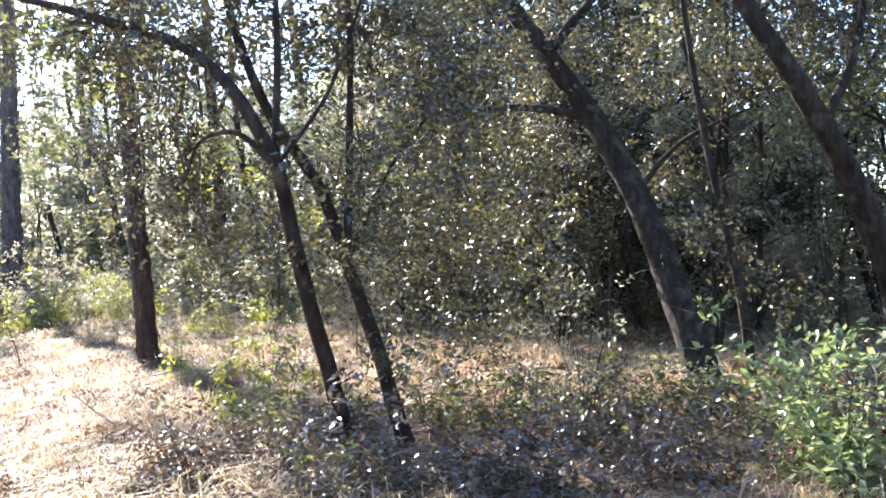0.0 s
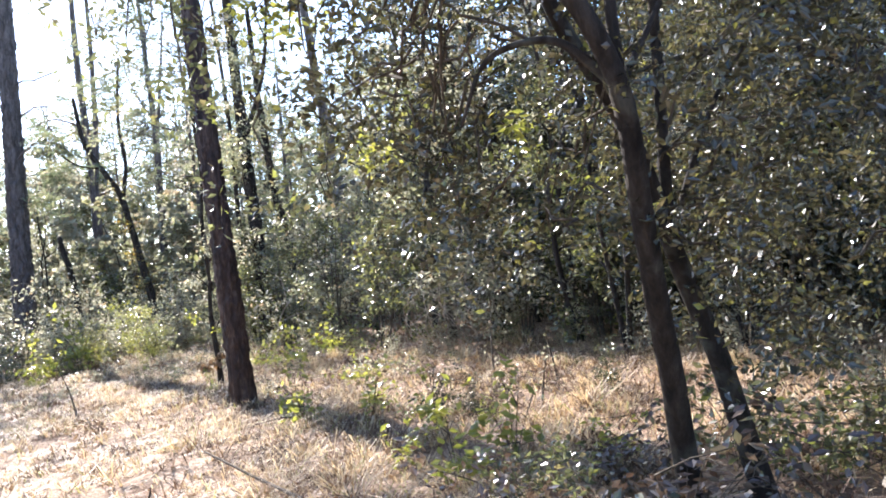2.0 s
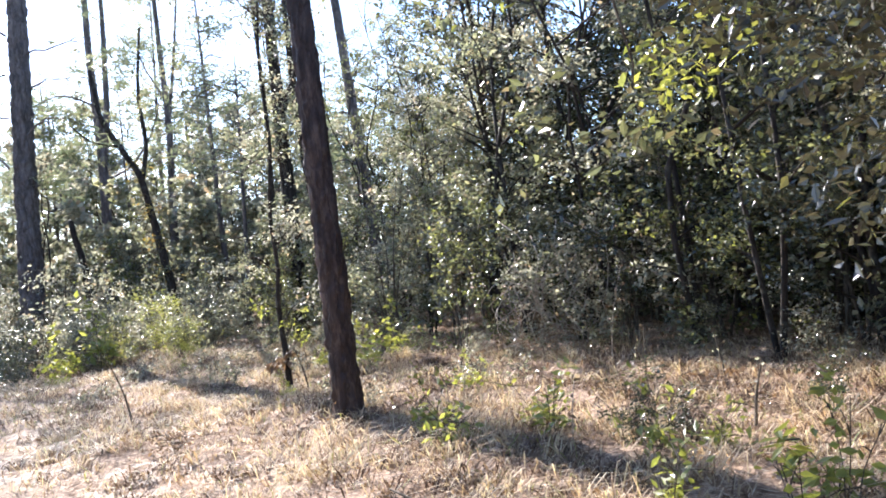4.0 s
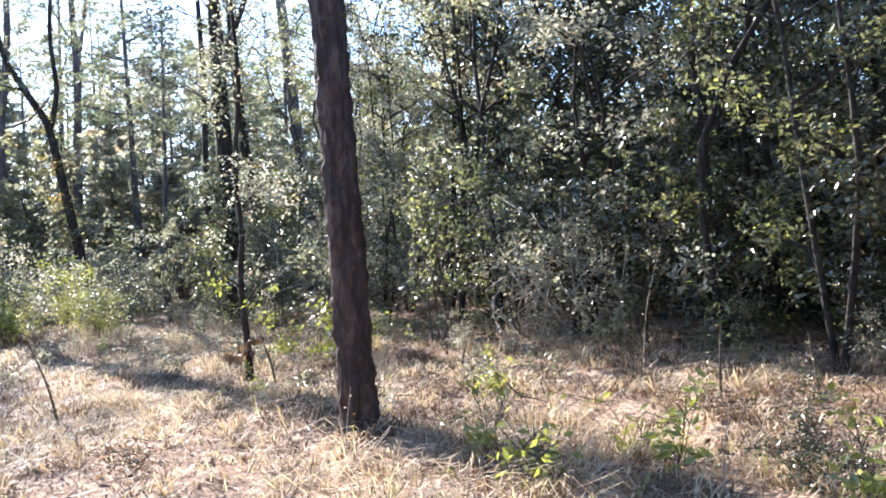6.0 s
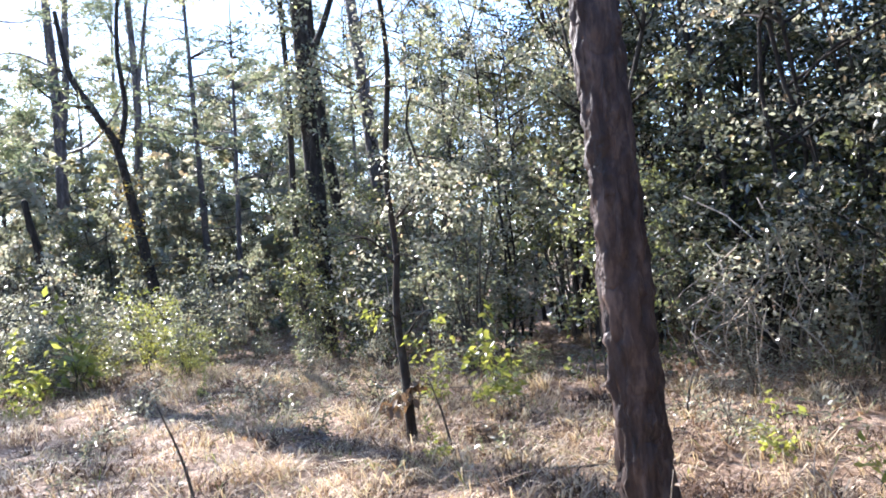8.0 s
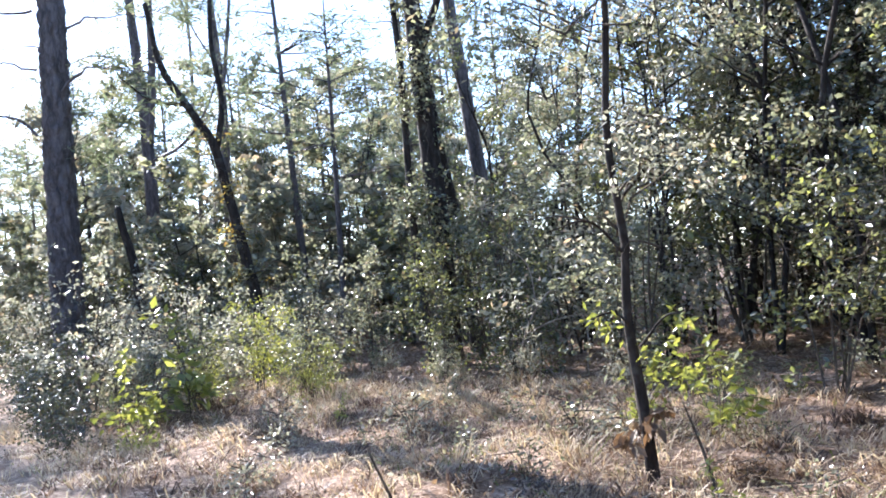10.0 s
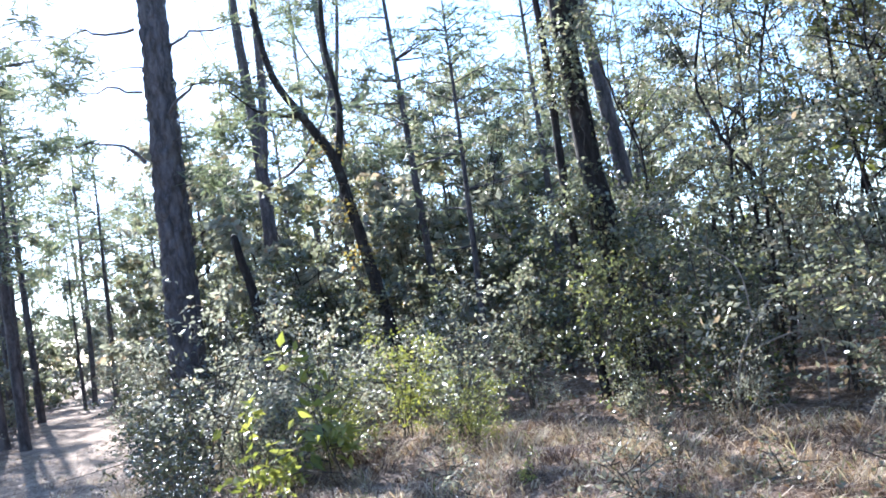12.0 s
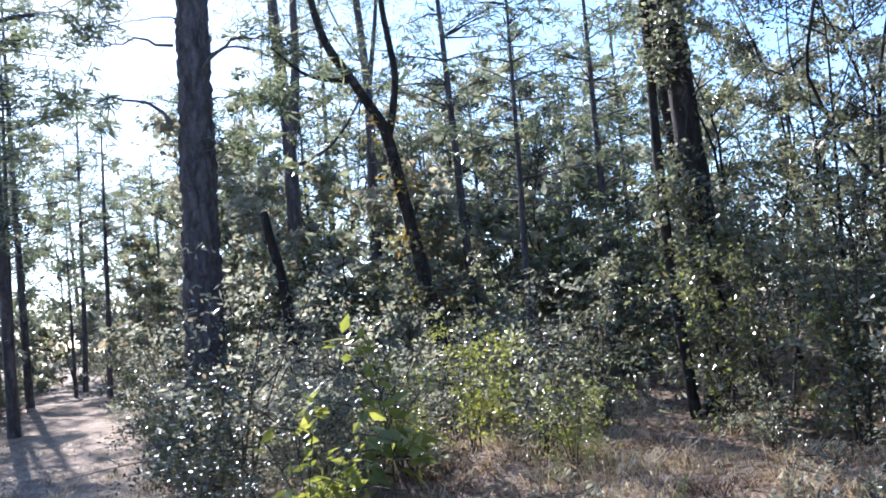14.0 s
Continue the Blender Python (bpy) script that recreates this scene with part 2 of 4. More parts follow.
def tube(line, radii, sides=10, relief=None, flare=0.0):
    """A tapered round stem along a line. relief(angle, height) is added to the radius, as a share of it."""
    line, radii = np.asarray(line), np.asarray(radii, float)
    n = len(line)
    tan = np.gradient(line, axis=0)
    tan /= np.linalg.norm(tan, axis=1)[:, None] + 1e-9
    ref = np.where(np.abs(tan[:, 2:3]) > 0.8, [[1.0, 0, 0]], [[0, 0, 1.0]])
    a = np.cross(tan, ref)
    a /= np.linalg.norm(a, axis=1)[:, None]
    b = np.cross(tan, a)
    th = np.arange(sides) * 2 * np.pi / sides
    r = np.repeat(radii[:, None], sides, 1)
    if flare:
        r = r * (1 + flare * np.exp(-(line[:, 2:3] - line[0, 2]) / 0.22) * (1 + 0.35 * np.sin(5 * th + 1)[None]))
    if relief is not None:
        r = r * (1 + relief(th, line))
    v = line[:, None] + a[:, None] * (np.cos(th)[None, :, None] * r[..., None]) + b[:, None] * (np.sin(th)[None, :, None] * r[..., None])
    k = np.arange(sides)
    q = [np.stack([i * sides + k, i * sides + (k + 1) % sides, (i + 1) * sides + (k + 1) % sides, (i + 1) * sides + k], 1) for i in range(n - 1)]
    v = np.concatenate([v.reshape(-1, 3), line[-1:] + tan[-1:] * radii[-1]])
    cap = np.stack([(n - 1) * sides + k, (n - 1) * sides + (k + 1) % sides, np.full(sides, n * sides)], 1)
    return v, np.concatenate(q), cap


def joined(tubes):
    vs, qs, ts, o = [], [], [], 0
    for v, q, c in tubes:
        vs.append(v)
        qs.append(q + o)
        ts.append(c + o)
        o += len(v)
    return np.concatenate(vs), [np.concatenate(qs), np.concatenate(ts)]


def plates(scale, depth, seed):
    """Scaly pine bark: raised plates with furrows between them, longer than wide."""
    def relief(th, line):
        out = np.empty((len(line), len(th)))
        for i, z in enumerate(np.cumsum(np.r_[0, np.linalg.norm(np.diff(line, axis=0), axis=1)])):
            for j, a in enumerate(th):
                d = noise.voronoi(Vector((math.cos(a) * scale + seed, math.sin(a) * scale, z * scale * 0.9 + 0.5 * noise.noise(Vector((a * 2, z * 5, seed))))))[0]
                out[i, j] = depth * (min((d[1] - d[0]) * 2.2, 1.0) - 0.55) + depth * 0.8 * noise.noise(Vector((a * 3 + seed, z * 9, 2))) + depth * 0.6 * noise.noise(Vector((a * 7, z * 26, seed)))
        return out
    return relief


def furrows(depth, seed):
    def relief(th, line):
        z = line[:, 2:3]
        return depth * (np.sin(7 * th[None] + 2.0 * np.sin(3 * z + seed)) * 0.5 + np.sin(13 * th[None] + 3 * np.sin(4.3 * z)) * 0.5) + depth * np.sin(9 * z + 3 * th[None] + seed) * 0.4
    return relief


def leaf_set(at, length, width, droop=0.3, up=0.25, fold=0.25, r=rng):
    """Leaves at the given places: two faces each, folded along the middle."""
    n = len(at)
    d = r.normal(size=(n, 3))
    d[:, 2] = d[:, 2] * 0.6 - droop
    d /= np.linalg.norm(d, axis=1)[:, None]
    nn = r.normal(size=(n, 3))
    nn[:, 2] += up * 4
    s = np.cross(d, nn)
    s /= np.linalg.norm(s, axis=1)[:, None] + 1e-9
    nn = np.cross(s, d)
    L = (length * r.uniform(0.6, 1.25, n))[:, None]
    W = (width * r.uniform(0.7, 1.2, n))[:, None] / 2
    mid = at + d * L * 0.45
    v = np.stack([at, mid + s * W + nn * W * fold, at + d * L, mid - s * W + nn * W * fold], 1).reshape(-1, 3)
    k = np.arange(n)[:, None] * 4
    return v, np.concatenate([k + [0, 1, 2], k + [0, 2, 3]])


def clumped(centres, radii, count, flat=0.7, r=rng):
    """Places scattered in clumps round the centres, thin at the rims."""
    centres, radii = np.asarray(centres, float), np.asarray(radii, float)
    w = radii**2
    i = r.choice(len(centres), count, p=w / w.sum())
    d = r.normal(size=(count, 3))
    d /= np.linalg.norm(d, axis=1)[:, None]
    d *= (radii[i] * r.uniform(0, 1, count) ** 0.55)[:, None]
    d[:, 2] *= flat
    return centres[i] + d


def sprays(ends, count, reach, r=rng):
    """Places along short drooping twigs that start at the given ends."""
    ends = np.asarray(ends, float)
    twigs = max(1, count // 14)
    i = r.integers(0, len(ends), twigs)
    d = r.normal(size=(twigs, 3))
    d[:, 2] = d[:, 2] * 0.5 - 0.35
    d /= np.linalg.norm(d, axis=1)[:, None]
    start = ends[i] + r.normal(size=(twigs, 3)) * reach * 0.35
    u = r.uniform(0, 1, (twigs, 14, 1))
    p = start[:, None] + d[:, None] * u * reach * r.uniform(0.5, 1.1, (twigs, 1, 1)) + r.normal(size=(twigs, 14, 3)) * 0.035
    return p.reshape(-1, 3)


def thing(name, x, y, label, category, group="", z=None):
    e = new(name)
    e.location = (x, y, float(gz(x, y)) if z is None else z)
    return tagged(e, label, category, group)


# ---------------------------------------------------------------- ground
def axis(lo, hi, step):
    far = np.array([3, 8, 18, 40, 90, 200, 400.0])
    wide = np.arange(0.5, 15, 0.5)
    return np.concatenate([(lo - 15 - far)[::-1], (lo - wide)[::-1], np.arange(lo, hi, step), hi + wide, hi + 15 + far])


gx, gy = axis(-14, 5, 0.16), axis(2, 25, 0.16)
X, Y = np.meshgrid(gx, gy)
Z = gz(X, Y) + 0.012 * np.sin(X * 11.3 + 2 * np.sin(Y * 7.7)) * np.sin(Y * 12.9)
nx, ny = len(gx), len(gy)
k = (np.arange(ny - 1)[:, None] * nx + np.arange(nx - 1)[None]).ravel()
ground = build("ground", np.stack([X, Y, Z], -1).reshape(-1, 3), [np.stack([k, k + 1, k + nx + 1, k + nx], 1)], mg)
tagged(ground, "sunlit sandy ground covered in pine straw and dry grass", "ground", kind="structure")


# ---------------------------------------------------------------- tall trees that stand by the trail
def limb_line(start, out, rise, droop, n=9, r=rng):
    """A limb from a place on a trunk, going out and up, with bends."""
    out = np.asarray(out, float)
    u = np.linspace(0, 1, n)[:, None]
    bend = np.cumsum(r.normal(size=(n, 3)) * 0.045, 0) * np.linalg.norm(out)
    bend -= bend[0]
    return np.asarray(start) + out * u + np.array([[0, 0, 1.0]]) * (rise * u - droop * u**2) + bend * 0.6


def pine(name, x, y, height, radius, top, label, mat=PINE_BARK, fine=False, limbs=(), crown_from=0.55, seed=0, leaves=2200, crown_r=2.0):
    """A pine: scaly trunk, bare lower limbs, needles in tufts high up. top: how far the tip stands off."""
    r = np.random.default_rng(100 + seed)
    tree = thing(name, x, y, label, "tree", "pines")
    wob_ = 0.0 if fine else 0.05
    mid = np.array([top[0] * 0.5 + r.normal() * wob_, top[1] * 0.5, height * 0.5])
    line = spline([(0, 0, -0.15), mid * 0.5 + [r.normal() * wob_, 0, 0], mid, (top[0], top[1], height)], 24)
    if fine:
        low = spline(line[:14], 190)
        rad = radius * (1 - 0.62 * (low[:, 2] / height))
        v, f = joined([tube(low, rad, 52, plates(2.9, 0.21, seed), 0.28)])
        build("trunk", v, f, mat, tree, True)
        up = line[13:]
        v, f = joined([tube(up, radius * (1 - 0.62 * up[0, 2] / height - 0.9 * (up[:, 2] - up[0, 2]) / height), 16)])
        build("upper_trunk", v, f, mat, tree)
    else:
        rad = np.maximum(radius * (1 - 0.85 * np.maximum(line[:, 2] / height, 0) ** 1.3), 0.012)
        v, f = joined([tube(line, rad, 12, furrows(0.05, seed), 0.2)])
        build("trunk", v, f, mat, tree)
    ends, bits, limb_ends = [], [], []
    for start, out, rise, droop, rr in limbs:
        ln = limb_line(start, out, rise, droop, 10, r)
        bits = [tube(ln, np.linspace(rr, rr * 0.12, 10), 7)]
        for _ in range(9):
            i = r.integers(4, 10)
            o = r.normal(size=3) * 0.3 * np.linalg.norm(out) + np.asarray(out) * 0.25
            s = limb_line(ln[i], o, 0.15, 0.2, 6, r)
            bits.append(tube(s, np.linspace(rr * 0.3, rr * 0.06, 6), 4))
            limb_ends += [s[3], s[5]]
        v, f = joined(bits)
        build("limb", v, f, mat, tree)
    bits = []
    for _ in range(34):
        h = r.uniform(crown_from, 0.99)
        c = line[min(int(h * 23), 23)]
        a = r.uniform(0, 6.28)
        reach = crown_r * (1.15 - h) * r.uniform(0.7, 1.5) + 0.3
        ln = limb_line(c, (math.cos(a) * reach, math.sin(a) * reach, 0), 0.5, 0.2, 5, r)
        bits.append(tube(ln, np.linspace(0.035, 0.008, 5) * (radius / 0.15), 4))
        ends += [ln[2], ln[3], ln[4], ln[4] + r.normal(size=3) * 0.3]
    v, f = joined(bits)
    stuff(build("branchwork", v, f, mat, tree))
    tufts = clumped(ends, np.full(len(ends), 0.48), leaves // 9, 0.7, r)
    if limb_ends:
        tufts = np.concatenate([tufts, clumped(limb_ends, np.full(len(limb_ends), 0.16), len(limb_ends) * 2, 0.7, r)])
    v, f = leaf_set(np.repeat(tufts, 9, 0) + r.normal(size=(len(tufts) * 9, 3)) * 0.02, 0.3, 0.035 if fine else 0.045, 0.05, 0.0, 0.1, r)
    stuff(build("needles", v, [f], NEEDLE, tree, False))
    return tree


def stem_tree(name, x, y, label, stems, mat=OAK_BARK, sides=14, relief=True, group="", flare=0.2):
    """A tree of one or more bent stems. stems: (points from the base, base radius, tip radius, part name)."""
    tree = thing(name, x, y, label, "tree", group)
    for i, (pts, r0, r1, part_name) in enumerate(stems):
        n = max(14, int(len(pts) * 9))
        line = spline(pts, n)
        v, f = joined([tube(line, np.linspace(r0, r1, n), sides, furrows(0.07, i + x) if relief else None, flare if i == 0 else 0)])
        build(part_name, v, f, mat, tree)
    return tree


def foliage(tree, centres, radii, count, mat, length=0.075, width=0.036, seed=1, droop=0.35, twigs=True, part_name="crown", mode="sprays", limb_from=None):
    r = np.random.default_rng(seed)
    ends = clumped(centres, radii, max(30, count // 75), 0.75, r)
    if twigs:
        bits = []
        for e in ends[:: max(1, len(ends) // 90)]:
            src = e + r.normal(size=3) * 0.3 - [0, 0, 0.2]
            if limb_from is not None:
                way = np.asarray(limb_from, float)[np.argmin(np.linalg.norm(np.asarray(limb_from, float) - e, axis=1))] - e
                src = e + way * min(1.0, r.uniform(0.35, 0.8) / (np.linalg.norm(way) + 1e-6)) + r.normal(size=3) * 0.12
            u = np.linspace(0, 1, 6)[:, None]
            ln = src * (1 - u) + e * u + np.array([[0, 0, 0.25]]) * (u * (1 - u)) + r.normal(size=(6, 3)) * 0.03 * np.array([[0], [1], [1], [1], [1], [0]])
            bits.append(tube(ln, np.linspace(0.009, 0.003, 6), 4))
        v, f = joined(bits)
        stuff(build("twigwork", v, f, TWIG_BARK, tree))
    p = sprays(ends, count, 0.38, r) if mode == "sprays" else clumped(centres, radii, count, 0.75, r)
    v, f = leaf_set(p, length, width, droop, 0.2, 0.25, r)
    stuff(build(part_name, v, [f], mat, tree, False))


# the leaning pine beside the trail
pine("pine_tree", -4.21, 12.18, 15, 0.138, (-0.45, 0.2), "leaning pine with scaly red-brown bark beside the trail", fine=True, seed=1, crown_from=0.6,
     limbs=[((-0.2, 0, 6.2), (-1.2, 0.4, 0), 0.3, 0.5, 0.03)])
# the tall pine among the bushes
pine("pine_tree", -13.09, 26.26, 22, 0.3, (0.75, 0.13), "tall straight grey-barked pine rising from bushes", GREY_BARK, True, seed=2, crown_from=0.63, leaves=6500, crown_r=4.0,
     limbs=[((-0.1, -0.25, 4.9), (-1.35, -0.4, 0), 1.3, 1.15, 0.032), ((0.42, -0.2, 5.7), (1.5, -0.3, 0), 0.95, 0.7, 0.035), ((0.42, 0, 4.4), (0.7, -0.4, 0), 0.35, 0.3, 0.014), ((0.4, -0.2, 5.2), (1.0, -0.2, 0), 0.3, 0.5, 0.016),
            ((-0.1, 0, 6.2), (-1.6, 0.2, 0), 0.6, 0.4, 0.026), ((0.42, 0, 6.9), (1.7, 0.3, 0), 0.7, 0.3, 0.03), ((-0.05, -0.1, 7.3), (-1.9, 0, 0), 0.5, 0.3, 0.03), ((0, 0, 6.6), (-1.2, -0.5, 0), 0.2, 0.5, 0.016),
            ((0.45, 0, 7.8), (2.0, -0.2, 0), 0.9, 0.4, 0.03), ((0, 0, 8.3), (-2.0, -0.3, 0), 0.9, 0.5, 0.03)])

# two slender oaks with arching tops
d1 = [(0, 0, -0.1), (-0.14, -0.32, 0.8), (-0.25, -0.58, 1.5), (-0.33, -0.75, 2.1), (-0.5, -0.8, 2.5), (-0.85, -0.6, 2.9), (-1.7, -0.3, 3.3), (-2.7, 0.3, 3.7)]
oak1 = stem_tree("oak_tree", -0.74, 6.47, "slender leaning oak with dark bark and arching limbs", [
    (d1, 0.066, 0.022, "trunk"), ([d1[3], (-0.6, -0.7, 2.35), (-0.85, -0.6, 2.32), (-1.0, -0.55, 2.05)], 0.024, 0.008, "limb"),
    ([d1[3], (-0.3, -0.65, 2.8), (-0.3, -0.5, 4.2)], 0.03, 0.012, "limb"), ([d1[3], (0.0, -0.5, 2.6), (0.3, -0.3, 3.4)], 0.018, 0.007, "limb")], group="slender oaks")
# main crown takes the leaf colour darkened for shade, side crown the plain one
foliage(oak1, [(-1.4, -0.1, 3.3), (-1.0, -0.4, 3.0), (-1.5, 0.1, 2.6), (-0.6, -0.2, 3.6), (-1.2, 0, 2.1), (-0.2, 0.2, 3.1), (-1.0, 0.1, 1.7), (-0.5, 0.1, 1.6), (-0.4, 0, 4.2), (-1.4, 0.1, 2.3), (-1.1, 0.0, 1.8)],
        [0.6, 0.55, 0.5, 0.7, 0.4, 0.6, 0.35, 0.3, 0.8, 0.45, 0.3], 11000, SHADED_OAK, 0.062, 0.03, seed=11, limb_from=d1[3:] + [(-1.0, -0.55, 2.62), (-0.45, -0.5, 3.4), (0.3, -0.1, 3.5)])
foliage(oak1, [(-2.1, 0.1, 3.2), (-2.7, 0.5, 3.5), (-2.0, 0.3, 2.6), (-3.1, 0.9, 3.7), (-1.9, 0.4, 2.0), (-2.5, 0.7, 2.8), (-3.0, 0.8, 3.1)], [0.55, 0.55, 0.4, 0.5, 0.32, 0.4, 0.35], 2600, OAK, 0.066, 0.032, seed=17, part_name="side_crown", limb_from=[(-1.7, -0.3, 3.3), (-2.7, 0.3, 3.7)])
# clumps that look backlit: the light is in their brighter leaf colour
foliage(oak1, [(-1.45, 1.3, 2.25), (-1.2, 1.2, 2.45), (-0.3, 0.5, 1.85), (-1.9, 0.3, 2.9), (-1.3, 0.2, 3.1), (-0.7, 0.1, 2.1)], [0.3, 0.25, 0.2, 0.3, 0.25, 0.22], 700, BRIGHT, 0.062, 0.03, seed=18, twigs=False, part_name="bright_leaves", mode="clump")
d2 = [(0, 0, -0.1), (-0.18, -0.03, 0.7), (-0.38, -0.06, 1.4), (-0.52, -0.12, 1.9), (-0.85, -0.28, 2.5), (-1.1, -0.3, 3.3), (-1.15, -0.2, 4.4)]
oak2 = stem_tree("oak_tree", -0.34, 6.52, "slender leaning oak with dark bark and two stems", [
    (d2, 0.064, 0.02, "trunk"), ([d2[2], (-0.33, 0, 2.1), (-0.28, 0.05, 3.0), (-0.3, 0.1, 4.4)], 0.034, 0.015, "stem"), ([d2[2], (0.05, 0.1, 2.2), (0.5, 0.2, 2.7)], 0.018, 0.007, "limb")], group="slender oaks")
foliage(oak2, [(-0.4, 0.2, 3.4), (0.2, 0.2, 2.9), (0.5, 0.3, 2.4), (0.5, 0.3, 1.6), (-0.2, 0.3, 2.3), (-0.9, 0.1, 3.7), (0.4, 0.9, 3.6), (1.2, 0.5, 1.2), (0.1, 0.2, 1.4), (0.5, 0.8, 0.9), (0.15, -0.5, 1.5), (0.5, -0.5, 1.9), (0.2, -0.6, 2.5), (0.8, -0.3, 1.3), (-0.2, -0.7, 1.9), (-0.45, -0.45, 1.5), (-0.7, -0.5, 2.1), (-0.05, -0.35, 1.0), (0.5, -0.2, 2.6)],
        [0.7, 0.6, 0.4, 0.5, 0.5, 0.7, 0.8, 0.45, 0.4, 0.5, 0.3, 0.4, 0.45, 0.4, 0.35, 0.28, 0.35, 0.25, 0.5], 15000, SHADED_OAK, 0.062, 0.03, seed=12, limb_from=d2[2:] + [(0.5, 0.2, 2.7), (-0.28, 0.05, 3.0)])
# leaves above the view, added to keep sun off the lower crowns
foliage(oak2, [(-0.6, 0.6, 5.0), (-1.2, 1.2, 5.6), (-0.2, 1.6, 5.4), (0.5, 1.2, 4.9), (-1.5, 0.4, 5.2), (-0.6, 1.4, 6.4), (0.2, 2.0, 6.0), (1.2, 1.6, 5.4)], [0.8, 0.8, 0.8, 0.8, 0.7, 0.9, 0.8, 0.8], 5000, SHADED_OAK, 0.095, 0.05, seed=16, part_name="shading_crown",
        limb_from=[(-1.15, -0.2, 4.4), (-0.3, 0.1, 4.4)])
# the stout leaning oak
eo = [(0, 0, -0.1), (-0.18, 0.45, 1.0), (-0.42, 0.9, 2.0), (-0.75, 1.15, 2.8), (-1.2, 1.2, 3.5), (-1.8, 1.25, 4.5), (-2.2, 1.3, 5.8)]
oak3 = stem_tree("oak_tree", 2.38, 7.85, "stout leaning oak with dark bark in shade", [
    (eo, 0.165, 0.07, "trunk"), ([eo[3], (-1.3, 1.2, 2.95), (-2.0, 1.1, 2.95), (-2.7, 1.0, 2.8)], 0.05, 0.015, "limb"), ([eo[4], (-0.6, 1.3, 4.2), (-0.2, 1.4, 5.2)], 0.06, 0.02, "limb"),
    ([eo[2], (0.1, 1.0, 2.5), (0.8, 1.0, 2.8)], 0.035, 0.012, "limb")], sides=20)
foliage(oak3, [(-1.0, 1.7, 3.5), (-1.9, 1.0, 3.4), (-2.6, 1.2, 3.0), (-0.2, 1.2, 3.6), (0.7, 1.0, 3.2), (-1.3, 1.3, 4.5), (0.2, 1.3, 4.6), (-2.4, 1.4, 2.2), (-1.8, 1.5, 1.7), (-1.5, 1.9, 2.6), (1.5, 1.2, 3.8), (-2.5, 1.1, 4.4), (-0.9, 1.9, 2.1), (-1.3, 2.3, 2.9), (-1.7, 2.8, 3.7), (0.3, 0.2, 1.5), (0.7, 0.1, 0.9), (0.3, 1.6, 2.2)],
        [0.8, 0.7, 0.6, 0.7, 0.7, 0.9, 0.9, 0.6, 0.5, 0.5, 0.8, 0.9, 0.5, 0.65, 0.8, 0.4, 0.4, 0.5], 19000, SHADED_OAK, 0.068, 0.033, seed=13, limb_from=eo[3:] + [(-2.5, -0.1, 3.0), (-0.9, 0, 3.8), (0.4, 0.1, 2.7)])
oak4 = stem_tree("oak_tree", 4.6, 8.6, "leaning oak with thick dark trunk in shade", [
    ([(0, 0, -0.1), (-0.3, -0.2, 1.0), (-0.75, -0.4, 2.0), (-1.3, -0.6, 2.9), (-1.75, -0.6, 3.7), (-2.0, -0.5, 5)], 0.15, 0.06, "trunk"),
    ([(-1.0, -0.5, 2.4), (-0.6, -0.4, 3.2), (-0.3, -0.2, 4.4)], 0.05, 0.02, "limb")], sides=18)
foliage(oak4, [(-1.2, -0.2, 3.9), (-0.4, 0.2, 3.6), (0.4, 0.4, 3.0), (-1.8, 0.3, 4.3), (0.2, -0.1, 4.3), (0.9, 0.2, 2.2)], [0.8, 0.8, 0.8, 0.8, 0.9, 0.6], 9000, SHADED_OAK, 0.068, 0.033, seed=14, limb_from=[(-1.3, -0.6, 2.9), (-0.6, -0.4, 3.2)])
stem_tree("oak_sapling", 2.84, 8.13, "thin straight oak sapling with reddish lower bark", [([(0, 0, -0.1), (-0.1, 0, 1), (-0.28, 0.1, 2.2), (-0.5, 0.1, 4.2)], 0.05, 0.02, "trunk")], sides=10)

# the young tree in the clearing
young = stem_tree("young_tree", -5.19, 15.25, "slim young tree with dark bark in dry grass", [
    ([(0, 0, -0.1), (-0.03, 0, 0.6), (-0.06, 0.01, 1.1), (-0.02, 0.02, 1.6)], 0.045, 0.027, "trunk"), ([(-0.02, 0.02, 1.55), (-0.06, 0.03, 2.3), (0.02, 0.03, 3.2), (-0.02, 0.04, 4.2), (0.06, 0.05, 5.5), (0.1, 0.1, 8)], 0.028, 0.009, "upper_trunk"),
    ([(-0.02, 0.02, 1.5), (-0.3, -0.1, 1.75), (-0.55, -0.1, 1.7)], 0.012, 0.004, "limb"), ([(0, 0.02, 1.9), (0.3, -0.1, 2.15), (0.5, -0.1, 2.1)], 0.012, 0.004, "limb"),
    ([(-0.02, 0.02, 1.0), (-0.2, -0.15, 1.15), (-0.42, -0.2, 1.1)], 0.01, 0.004, "limb"), ([(0, 0, 0.9), (0.2, -0.1, 1.1), (0.4, -0.1, 1.05)], 0.01, 0.004, "limb")], sides=12)
foliage(young, [(-0.3, -0.1, 1.75), (0.3, -0.1, 2.1), (0, 0, 2.5), (0.05, 0.05, 4.2), (0.1, 0, 5.4), (-0.2, 0, 3.4)], [0.42, 0.42, 0.4, 0.5, 0.6, 0.4], 2600, GREY, 0.055, 0.026, 21, limb_from=[(-0.02, 0, 1.6), (0, 0, 2.0), (0, 0, 2.4), (0, 0, 3.6), (0.05, 0, 4.6)])
